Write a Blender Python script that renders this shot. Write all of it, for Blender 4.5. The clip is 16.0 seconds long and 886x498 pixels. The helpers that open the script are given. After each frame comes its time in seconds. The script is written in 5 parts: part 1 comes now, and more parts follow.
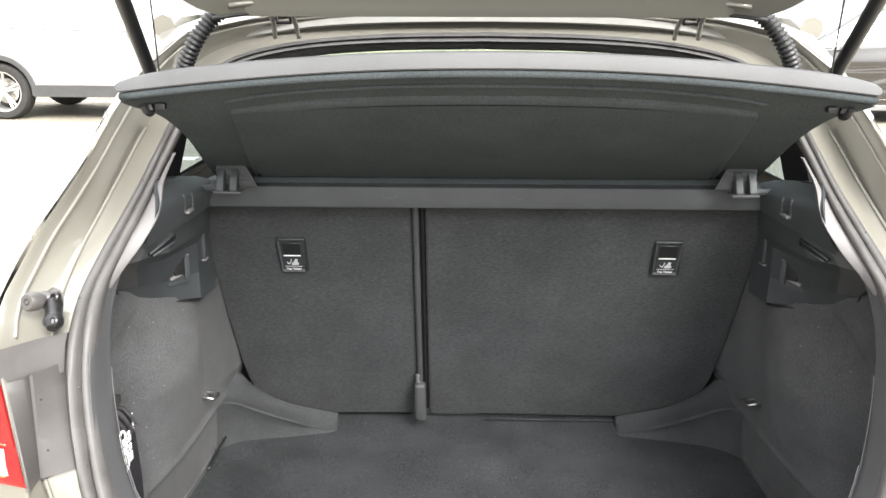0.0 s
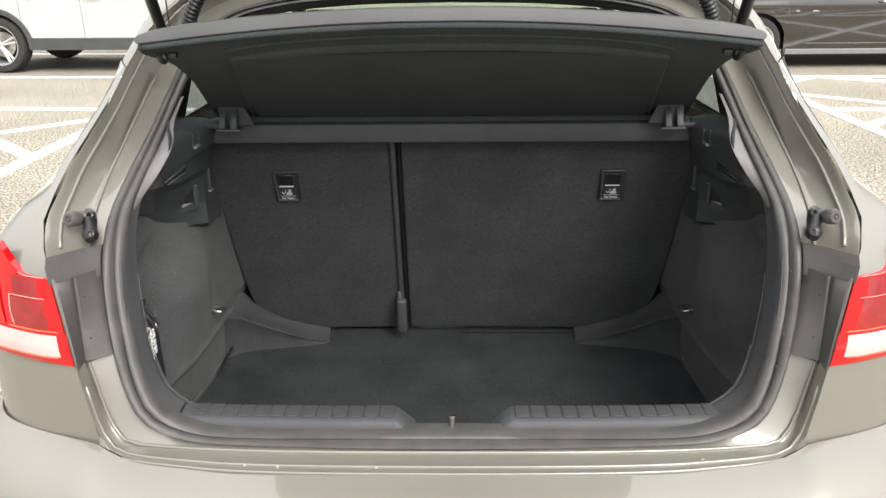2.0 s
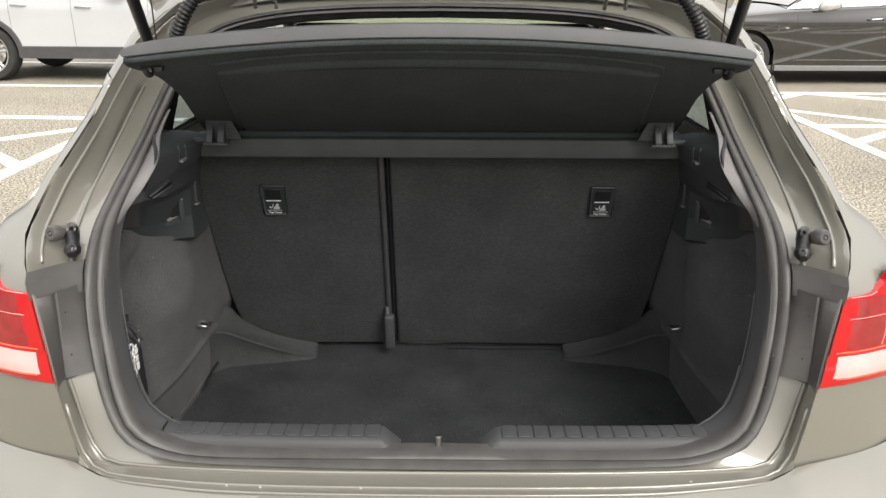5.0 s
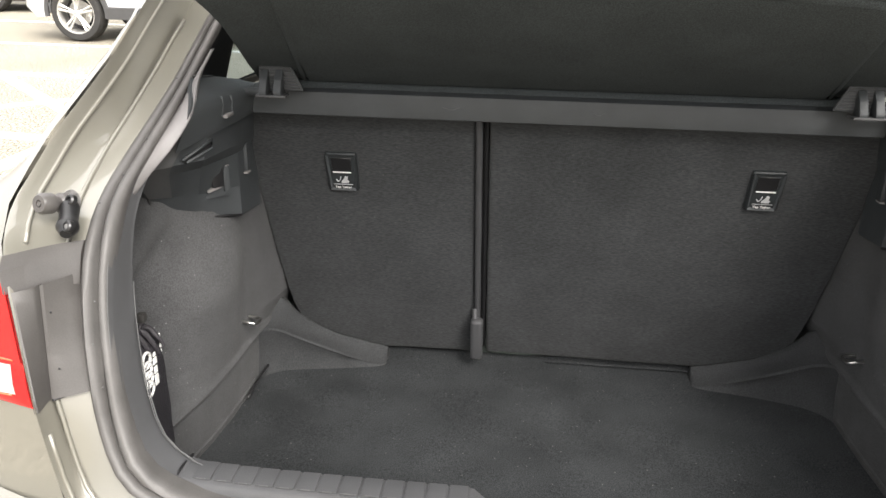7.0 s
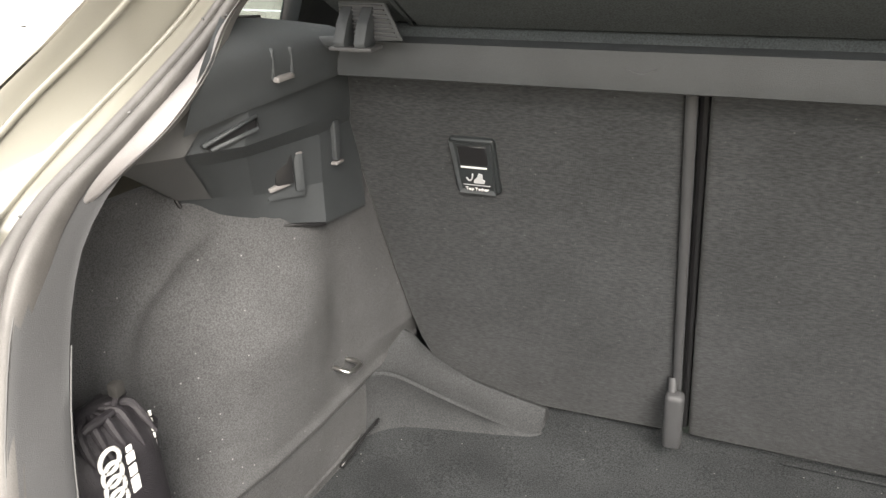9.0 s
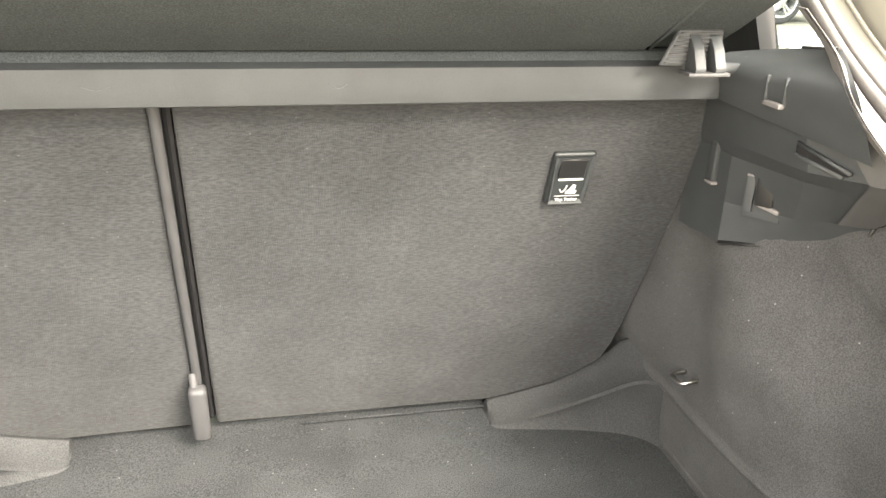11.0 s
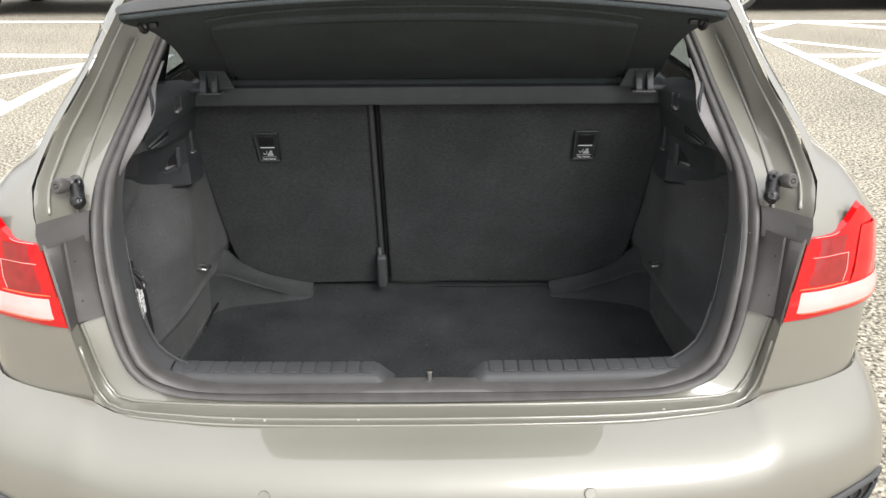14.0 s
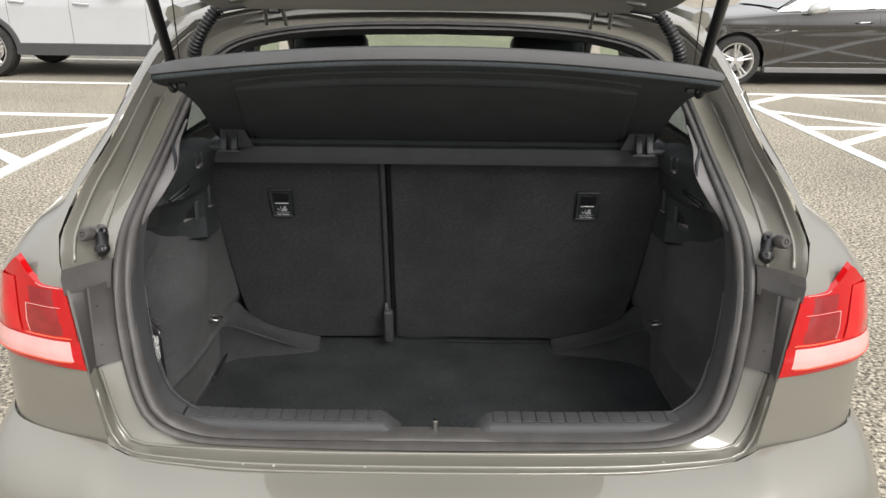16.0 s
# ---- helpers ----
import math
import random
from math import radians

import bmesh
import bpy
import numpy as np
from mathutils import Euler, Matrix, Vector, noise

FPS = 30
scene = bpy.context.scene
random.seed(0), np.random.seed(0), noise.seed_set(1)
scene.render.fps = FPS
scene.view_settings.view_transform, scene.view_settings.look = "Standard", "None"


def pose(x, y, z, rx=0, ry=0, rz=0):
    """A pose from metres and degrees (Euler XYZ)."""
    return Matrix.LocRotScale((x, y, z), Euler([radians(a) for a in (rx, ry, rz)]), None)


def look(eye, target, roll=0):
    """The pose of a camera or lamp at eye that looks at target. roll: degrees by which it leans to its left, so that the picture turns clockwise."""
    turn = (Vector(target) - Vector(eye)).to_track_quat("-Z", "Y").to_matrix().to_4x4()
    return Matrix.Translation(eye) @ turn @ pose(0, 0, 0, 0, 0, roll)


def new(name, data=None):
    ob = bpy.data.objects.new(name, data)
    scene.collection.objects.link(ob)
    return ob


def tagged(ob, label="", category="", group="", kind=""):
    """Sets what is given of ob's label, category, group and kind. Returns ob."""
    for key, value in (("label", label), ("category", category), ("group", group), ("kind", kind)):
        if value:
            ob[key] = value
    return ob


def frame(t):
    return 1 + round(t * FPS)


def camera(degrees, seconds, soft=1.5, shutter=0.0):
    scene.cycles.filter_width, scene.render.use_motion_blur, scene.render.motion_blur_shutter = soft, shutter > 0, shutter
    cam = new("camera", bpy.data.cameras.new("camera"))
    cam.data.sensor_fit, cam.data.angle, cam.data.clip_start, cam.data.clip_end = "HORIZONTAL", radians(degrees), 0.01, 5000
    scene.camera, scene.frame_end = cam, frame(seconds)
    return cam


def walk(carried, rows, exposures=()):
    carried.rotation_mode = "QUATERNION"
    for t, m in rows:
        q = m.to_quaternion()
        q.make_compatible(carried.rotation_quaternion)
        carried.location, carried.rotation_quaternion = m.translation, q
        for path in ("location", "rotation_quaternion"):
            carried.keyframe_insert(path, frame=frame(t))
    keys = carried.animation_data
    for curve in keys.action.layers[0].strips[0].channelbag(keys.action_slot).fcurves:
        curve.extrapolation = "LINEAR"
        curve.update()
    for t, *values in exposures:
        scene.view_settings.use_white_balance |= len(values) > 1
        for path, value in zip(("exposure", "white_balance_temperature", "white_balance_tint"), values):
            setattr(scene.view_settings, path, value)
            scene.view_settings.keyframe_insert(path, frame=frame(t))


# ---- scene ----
cam = camera(57.76, 16.0)
PATH = [
    (0, (-0.05, -0.594, 1.43), (-0.084, 1.321, 0.855), 0.2),
    (0.5, (0.031, -0.756, 1.456), (0.001, 1.132, 0.796), -0.5),
    (1, (0.017, -0.806, 1.461), (-0.01, 1.069, 0.768), -1.2),
    (1.5, (0.011, -0.831, 1.455), (-0.01, 1.045, 0.762), -0.9),
    (2, (0.011, -0.844, 1.455), (-0.021, 1.032, 0.764), -0.5),
    (2.5, (0.023, -0.852, 1.456), (-0.013, 1.028, 0.773), -0.1),
    (3, (0.02, -0.859, 1.464), (-0.012, 1.023, 0.789), 0.4),
    (5.3, (0.016, -0.822, 1.458), (0.008, 1.064, 0.794), 0.2),
    (5.5, (0.021, -0.817, 1.45), (0.007, 1.068, 0.78), 0.2),
    (6, (0.037, -0.783, 1.443), (0.016, 1.093, 0.749), 0.2),
    (6.5, (0.036, -0.715, 1.431), (-0.009, 1.155, 0.723), 0.3),
    (7, (-0.052, -0.449, 1.351), (-0.239, 1.408, 0.633), 1.1),
    (7.5, (-0.142, -0.193, 1.289), (-0.697, 1.597, 0.592), 1.1),
    (8, (-0.113, -0.026, 1.245), (-0.984, 1.633, 0.545), -0.4),
    (8.5, (-0.068, 0.047, 1.246), (-0.984, 1.662, 0.503), -2.0),
    (9, (-0.046, 0.072, 1.244), (-0.777, 1.76, 0.459), -1.7),
    (9.5, (-0.05, 0.076, 1.241), (-0.424, 1.871, 0.44), -0.1),
    (10, (-0.038, 0.046, 1.237), (-0.046, 1.889, 0.458), 0.9),
    (10.2, (-0.027, 0.035, 1.238), (0.094, 1.878, 0.47), 1.1),
    (12.3, (-0.01, -0.139, 1.317), (0.5, 1.621, 0.515), 2.5),
    (12.5, (-0.014, -0.237, 1.318), (0.377, 1.567, 0.548), 2.4),
    (13, (0.028, -0.487, 1.41), (0.094, 1.326, 0.569), 1.8),
    (13.5, (0.02, -0.733, 1.47), (0.055, 1.061, 0.588), 0.4),
    (14, (0.022, -0.889, 1.509), (0.033, 0.936, 0.689), -0.3),
    (14.5, (0.027, -0.913, 1.511), (0.026, 0.938, 0.755), 0.2),
    (15, (0.012, -0.93, 1.508), (0.015, 0.941, 0.799), 0.6),
    (15.5, (0.006, -0.942, 1.511), (0.016, 0.938, 0.827), 0.8),
    (16, (0.009, -0.952, 1.513), (0.017, 0.932, 0.841), 0.7),
]
EXPOSURES = [(0.0, 2.15, 6500, 10), (0.5, 1.95, 6550, 10), (1.0, 1.45, 6550, 10), (1.5, 1.25, 6550, 10), (2.0, 1.1, 6550, 10), (3.0, 0.9, 6600, 10), (5.5, 0.85, 6700, 10), (6.0, 0.85, 6520, 10), (6.5, 1.15, 6500, 10), (7.0, 1.65, 6700, 11), (7.5, 2.15, 6850, 12), (8.0, 1.4, 6800, 12), (8.5, 1.6, 6850, 11), (9.0, 2.35, 7000, 11), (9.5, 3.15, 7200, 11), (10.0, 3.9, 7550, 10), (12.5, 3.45, 7500, 11), (13.0, 3.15, 7450, 11), (13.5, 2.1, 6750, 10), (14.0, 1.0, 6450, 10), (14.5, 0.7, 6500, 11), (15.0, 0.55, 6550, 11), (16.0, 0.55, 6550, 11)]
walk(cam, [(t, look(eye, target, roll)) for t, eye, target, roll in PATH], EXPOSURES)

# ---- world and sun ----
world = bpy.data.worlds.new("overcast_sky")
scene.world = world
world.use_nodes = True
wn, wl = world.node_tree.nodes, world.node_tree.links
sky = wn.new("ShaderNodeTexSky")
sky.sky_type = "NISHITA"
sky.sun_disc = False
sky.sun_elevation, sky.sun_rotation = radians(40), radians(152)
sky.air_density, sky.dust_density, sky.ozone_density = 1.0, 4.0, 1.0
soften = wn.new("ShaderNodeHueSaturation")
soften.inputs["Saturation"].default_value = 0.18
wl.new(sky.outputs[0], soften.inputs["Color"])
# cloud cover: a grey dome far brighter overhead than at the horizon
co = wn.new("ShaderNodeTexCoord")
sep = wn.new("ShaderNodeSeparateXYZ")
wl.new(co.outputs["Generated"], sep.inputs[0])
dome = wn.new("ShaderNodeMapRange")
dome.inputs["From Min"].default_value, dome.inputs["From Max"].default_value = 0.0, 1.0
dome.inputs["To Min"].default_value, dome.inputs["To Max"].default_value = 3.0, 15.0
wl.new(sep.outputs["Z"], dome.inputs["Value"])
cover = wn.new("ShaderNodeMix")
cover.data_type = "RGBA"
cover.inputs[0].default_value = 0.65
wl.new(soften.outputs[0], cover.inputs[6])
wl.new(dome.outputs[0], cover.inputs[7])
wl.new(cover.outputs[2], wn["Background"].inputs["Color"])
wn["Background"].inputs["Strength"].default_value = 0.125
sun_lamp = bpy.data.lights.new("sun", "SUN")
sun_lamp.energy, sun_lamp.angle, sun_lamp.color = 1.7, radians(30), (1.0, 0.97, 0.92)
sun = new("sun", sun_lamp)
sun.matrix_world = look((4.7, -8.8, 8.4), (0, 0, 0))


# ---- materials ----
def mat(name, color, rough=0.5, metal=0.0, var=0.12, scale=40.0, bump=0.0, bump_scale=300.0, coat=0.0, spec=0.5, fine=0.0, fine_scale=900.0, sheen=0.0, stretch=(1, 1, 1), lint=0.0, coat_ior=1.5):
    """A surface with variation at two scales and a fine relief."""
    m = bpy.data.materials.new(name)
    m.use_nodes = True
    n, l = m.node_tree.nodes, m.node_tree.links
    b = n["Principled BSDF"]
    b.inputs["Roughness"].default_value, b.inputs["Metallic"].default_value = rough, metal
    b.inputs["Coat Weight"].default_value, b.inputs["Coat Roughness"].default_value = coat, 0.03
    b.inputs["Specular IOR Level"].default_value = spec
    b.inputs["Coat IOR"].default_value = coat_ior
    b.inputs["Sheen Weight"].default_value = sheen
    co = n.new("ShaderNodeTexCoord")
    t1 = n.new("ShaderNodeTexNoise")
    t1.inputs["Scale"].default_value, t1.inputs["Detail"].default_value = scale, 5
    l.new(co.outputs["Object"], t1.inputs["Vector"])
    t2 = n.new("ShaderNodeTexNoise")
    t2.inputs["Scale"].default_value, t2.inputs["Detail"].default_value = fine_scale, 2
    mp = n.new("ShaderNodeMapping")
    mp.inputs["Scale"].default_value = stretch
    l.new(co.outputs["Object"], mp.inputs["Vector"])
    l.new(mp.outputs[0], t2.inputs["Vector"])
    r1 = n.new("ShaderNodeMapRange")
    r1.inputs["From Min"].default_value, r1.inputs["From Max"].default_value = 0.3, 0.7
    r1.inputs["To Min"].default_value, r1.inputs["To Max"].default_value = 1 - var, 1 + var
    l.new(t1.outputs["Fac"], r1.inputs["Value"])
    r2 = n.new("ShaderNodeMapRange")
    r2.inputs["From Min"].default_value, r2.inputs["From Max"].default_value = 0.34, 0.66
    r2.inputs["To Min"].default_value, r2.inputs["To Max"].default_value = 1 - fine, 1 + fine
    l.new(t2.outputs["Fac"], r2.inputs["Value"])
    mul = n.new("ShaderNodeMath")
    mul.operation = "MULTIPLY"
    l.new(r1.outputs[0], mul.inputs[0]), l.new(r2.outputs[0], mul.inputs[1])
    sc = n.new("ShaderNodeVectorMath")
    sc.operation = "SCALE"
    sc.inputs[0].default_value = color
    l.new(mul.outputs[0], sc.inputs["Scale"])
    l.new(sc.outputs[0], b.inputs["Base Color"])
    if lint:
        # sparse pale fibres
        vo = n.new("ShaderNodeTexVoronoi")
        vo.inputs["Scale"].default_value = 55
        l.new(co.outputs["Object"], vo.inputs["Vector"])
        lr = n.new("ShaderNodeMapRange")
        lr.inputs["From Min"].default_value, lr.inputs["From Max"].default_value = 0.03, 0.075
        lr.inputs["To Min"].default_value, lr.inputs["To Max"].default_value = lint, 0.0
        l.new(vo.outputs["Distance"], lr.inputs["Value"])
        mx = n.new("ShaderNodeMix")
        mx.data_type = "RGBA"
        l.new(lr.outputs[0], mx.inputs[0])
        l.new(sc.outputs[0], mx.inputs[6])
        mx.inputs[7].default_value = (0.4, 0.4, 0.39, 1)
        l.new(mx.outputs[2], b.inputs["Base Color"])
    if bump:
        t3 = n.new("ShaderNodeTexNoise")
        t3.inputs["Scale"].default_value, t3.inputs["Detail"].default_value = bump_scale, 3
        l.new(co.outputs["Object"], t3.inputs["Vector"])
        bp = n.new("ShaderNodeBump")
        bp.inputs["Strength"].default_value, bp.inputs["Distance"].default_value = bump, 0.002
        l.new(t3.outputs["Fac"], bp.inputs["Height"])
        l.new(bp.outputs[0], b.inputs["Normal"])
    return m


def glass(name, color, rough=0.0):
    m = bpy.data.materials.new(name)
    m.use_nodes = True
    n, l = m.node_tree.nodes, m.node_tree.links
    n.remove(n["Principled BSDF"])
    tr, gl, mix = (n.new("ShaderNode" + k) for k in ("BsdfTransparent", "BsdfGlossy", "MixShader"))
    tr.inputs["Color"].default_value = (*color, 1)
    gl.inputs["Roughness"].default_value = rough
    mix.inputs[0].default_value = 0.06
    l.new(tr.outputs[0], mix.inputs[1]), l.new(gl.outputs[0], mix.inputs[2])
    l.new(mix.outputs[0], n["Material Output"].inputs["Surface"])
    return m


M_PAINT = mat("grey_green_metallic_paint", (0.192, 0.185, 0.158), 0.42, 0.20, 0.04, 3, 0, coat=1.0, coat_ior=1.62, fine=0.05, fine_scale=2500)
M_PLATE = mat("anchor_cover_plastic", (0.022, 0.026, 0.028), 0.5, 0, 0.1, 40, 0.1, 900)
M_DARKBOLT = mat("dark_plated_steel", (0.05, 0.05, 0.052), 0.35, 0.7, 0.1, 60)
M_FOOT = mat("charcoal_foot_felt", (0.046, 0.0478, 0.0497), 0.95, 0, 0.12, 12, 0.5, 700, spec=0.12, fine=0.28, fine_scale=520)
M_CARPET = mat("charcoal_needle_felt", (0.048, 0.050, 0.052), 0.95, 0, 0.12, 12, 0.5, 700, spec=0.15, fine=0.45, fine_scale=520, sheen=0.12)
M_LINING = mat("grey_side_felt", (0.065, 0.066, 0.068), 0.95, 0, 0.14, 14, 0.7, 620, spec=0.15, fine=0.28, fine_scale=560, lint=0.5, sheen=0.07)
M_FLOOR = mat("charcoal_floor_felt", (0.0345, 0.0368, 0.0388), 0.95, 0, 0.24, 7, 0.5, 700, spec=0.12, fine=0.45, lint=0.4, fine_scale=520)
M_SEATFELT = mat("seat_back_felt", (0.0405, 0.0425, 0.0445), 0.95, 0, 0.14, 9, 0.4, 600, spec=0.12, fine=0.24, fine_scale=210, sheen=0.08, lint=0.12, stretch=(.6, 1, 2.5))
M_SHELFFELT = mat("shelf_felt", (0.048, 0.055, 0.0585), 0.95, 0, 0.1, 10, 0.3, 600, spec=0.1, fine=0.3, fine_scale=600)
M_PLASTIC = mat("grained_charcoal_plastic", (0.042, 0.0465, 0.050), 0.55, 0, 0.1, 20, 0.25, 1100, spec=0.4, fine=0.08)
M_TRIM = mat("grained_grey_plastic", (0.052, 0.053, 0.056), 0.58, 0, 0.08, 18, 0.2, 1100, spec=0.45, fine=0.06)
M_DTRIM = mat("light_grey_pillar_and_lit_edge", (0.165, 0.158, 0.158), 0.55, 0, 0.06, 18, 0.15, 1200, spec=0.4, fine=0.05)
M_SIDETRIM = mat("mid_grey_pillar_and_edge_glint", (0.078, 0.079, 0.081), 0.55, 0, 0.08, 18, 0.15, 1200, spec=0.4, fine=0.06)
M_RUBBER = mat("black_rubber", (0.072, 0.069, 0.067), 0.5, 0, 0.15, 30, 0.1, 400, spec=0.5, fine=0.1)
M_BLACK = mat("black_plastic", (0.012, 0.012, 0.013), 0.4, 0, 0.1, 30, 0.1, 600)
M_SHELFTOP = mat("shelf_lit_grey_plastic", (0.088, 0.090, 0.094), 0.6, 0, 0.08, 14, 0.2, 1000, fine=0.08)
M_STEEL = mat("bare_steel", (0.55, 0.54, 0.52), 0.32, 1.0, 0.12, 60, fine=0.1)
M_WHITE = mat("white_print", (0.75, 0.75, 0.74), 0.6, 0, 0.05, 80)
M_FILLER = mat("grey_sealing_plastic", (0.070, 0.066, 0.064), 0.36, 0, 0.1, 20, 0.1, 500, fine=0.1)
M_LENS = mat("red_lens", (0.44, 0.004, 0.006), 0.06, 0, 0.05, 30, spec=0.4, coat=0.5)
M_LENSDARK = mat("smoked_red_lens", (0.24, 0.014, 0.014), 0.07, 0, 0.15, 45, spec=0.5, coat=0.6)
M_LENSROSE = mat("rose_red_lens", (0.52, 0.012, 0.012), 0.06, 0, 0.06, 30, spec=0.4, coat=0.6)
M_LENSLINE = mat("orange_red_light_guide", (0.85, 0.09, 0.03), 0.15, 0, 0.1, 60, coat=1.0)
M_LENSCLEAR = mat("pale_clear_lens_sky_glint", (0.68, 0.36, 0.34), 0.06, 0, 0.06, 30, spec=0.35, coat=0.25)
M_GLASS = glass("pale_green_glass", (0.80, 0.88, 0.80))
M_TINT = glass("grey_tinted_glass", (0.55, 0.60, 0.62))
M_DARKGLASS = glass("dark_privacy_glass", (0.10, 0.11, 0.10))
M_HEADLINER = mat("grey_headliner", (0.35, 0.35, 0.33), 0.95, 0, 0.06, 30, 0.2, 800)
M_POUCH = mat("black_nylon", (0.024, 0.022, 0.026), 0.5, 0, 0.2, 30, 0.6, 900, spec=0.5, fine=0.2)
M_WATER = mat("clear_water_drop", (0.09, 0.09, 0.09), 0.08, 0, 0.1, 60, coat=0.6)
M_GLINT = mat("pale_lip_glint", (0.42, 0.41, 0.38), 0.6, 0, 0.1, 80)
M_SILVERCARD = mat("pictogram_grey", (0.42, 0.43, 0.44), 0.6, 0, 0.1, 60)
M_SUVWHITE = mat("white_car_paint", (0.44, 0.45, 0.46), 0.25, 0, 0.02, 3, coat=0.8)
M_SALOON = mat("black_brown_metallic_paint", (0.012, 0.0105, 0.009), 0.08, 0.0, 0.05, 3, coat=1.0, coat_ior=1.7)
M_CLADDING = mat("grey_cladding_plastic", (0.055, 0.055, 0.056), 0.6, 0, 0.1, 10, 0.1, 300)
M_TYRE = mat("tyre_rubber", (0.025, 0.024, 0.023), 0.8, 0, 0.2, 15, 0.3, 200)
M_ALLOY = mat("silver_alloy", (0.62, 0.61, 0.59), 0.3, 0.8, 0.08, 20)
M_CHROME = mat("chrome", (0.75, 0.75, 0.75), 0.12, 1.0, 0.02, 10)
M_LINE = mat("white_road_paint", (0.74, 0.74, 0.71), 0.8, 0, 0.12, 9, 0.5, 250, fine=0.25, fine_scale=160)


def asphalt():
    m = mat("worn_asphalt", (0.275, 0.25, 0.20), 0.9, 0, 0.16, 0.7, 1.0, 90, spec=0.3, fine=0.8, fine_scale=60)
    n, l = m.node_tree.nodes, m.node_tree.links
    v = n.new("ShaderNodeTexVoronoi")
    v.inputs["Scale"].default_value = 85
    co = n.new("ShaderNodeTexCoord")
    l.new(co.outputs["Object"], v.inputs["Vector"])
    mr = n.new("ShaderNodeMapRange")
    mr.inputs["To Min"].default_value, mr.inputs["To Max"].default_value = 1.5, 0.45
    l.new(v.outputs["Distance"], mr.inputs["Value"])
    b = n["Principled BSDF"]
    old = b.inputs["Base Color"].links[0].from_socket
    s = n.new("ShaderNodeVectorMath")
    s.operation = "SCALE"
    l.new(old, s.inputs[0]), l.new(mr.outputs[0], s.inputs["Scale"])
    l.new(s.outputs[0], b.inputs["Base Color"])
    return m


M_ASPHALT = asphalt()


# ---- building helpers ----
def mesh_of(name, verts, faces, smooth=True):
    me = bpy.data.meshes.new(name)
    me.from_pydata([tuple(map(float, v)) for v in verts], [], faces)
    bm = bmesh.new()
    bm.from_mesh(me)
    bmesh.ops.remove_doubles(bm, verts=bm.verts, dist=1e-5)
    bmesh.ops.recalc_face_normals(bm, faces=bm.faces)
    bm.to_mesh(me)
    bm.free()
    for p in me.polygons:
        p.use_smooth = smooth
    return me


def part(name, data, material, parent=None, label="", sharp=40):
    """Link a mesh or bmesh as one object under a thing or a part."""
    if isinstance(data, bmesh.types.BMesh):
        me = bpy.data.meshes.new(name)
        data.to_mesh(me)
        data.free()
        data = me
    for p in data.polygons:
        p.use_smooth = True
    if sharp:
        data.set_sharp_from_angle(angle=radians(sharp))
    if not data.materials:
        data.materials.append(material)
    ob = new(name, data)
    ob.parent = parent
    if label:
        ob["label"] = label
    return ob


def thing(name, label, category, group="", kind="", at=(0, 0, 0)):
    ob = new(name)
    ob.empty_display_size = 0.1
    ob.location = at
    return tagged(ob, label, category, group, kind)


def spline(pts, n):
    """n points evenly along a smooth curve through pts."""
    p = np.array(pts, float)
    q = np.vstack([2 * p[0] - p[1], p, 2 * p[-1] - p[-2]])
    out = []
    for i in range(1, len(q) - 2):
        for t in np.linspace(0, 1, 24, endpoint=False):
            a, b, c, d = q[i - 1], q[i], q[i + 1], q[i + 2]
            out.append(0.5 * (2 * b + (c - a) * t + (2 * a - 5 * b + 4 * c - d) * t * t + (3 * b - a - 3 * c + d) * t ** 3))
    out.append(p[-1])
    out = np.array(out)
    s = np.r_[0, np.cumsum(np.linalg.norm(np.diff(out, axis=0), axis=1))]
    return np.stack([np.interp(np.linspace(0, s[-1], n), s, out[:, k]) for k in range(out.shape[1])], 1)


def loft(name, rows, closed=False):
    """A smooth sheet through rows of as many points each."""
    n, v, f = len(rows[0]), [p for r in rows for p in r], []
    for i in range(len(rows) - 1):
        for j in range(n if closed else n - 1):
            k = (j + 1) % n
            f.append((i * n + j, i * n + k, (i + 1) * n + k, (i + 1) * n + j))
    return mesh_of(name, v, f)


def thick(name, rows, d, closed=False):
    """A sheet through rows with depth: a second skin offset by the vector d, joined at the edges."""
    d = np.array(d, float)
    a = [np.array(r, float) for r in rows]
    b = [r + d for r in a]
    n, m = len(a[0]), len(a)
    v = [p for r in a for p in r] + [p for r in b for p in r]
    f = []
    for i in range(m - 1):
        for j in range(n if closed else n - 1):
            k = (j + 1) % n
            f += [(i * n + j, i * n + k, (i + 1) * n + k, (i + 1) * n + j), (m * n + i * n + j, m * n + (i + 1) * n + j, m * n + (i + 1) * n + k, m * n + i * n + k)]
    for i in (0, m - 1):
        for j in range(n if closed else n - 1):
            k = (j + 1) % n
            f.append((i * n + j, m * n + i * n + j, m * n + i * n + k, i * n + k))
    if not closed:
        for j in (0, n - 1):
            for i in range(m - 1):
                f.append((i * n + j, (i + 1) * n + j, m * n + (i + 1) * n + j, m * n + i * n + j))
    return mesh_of(name, v, f)


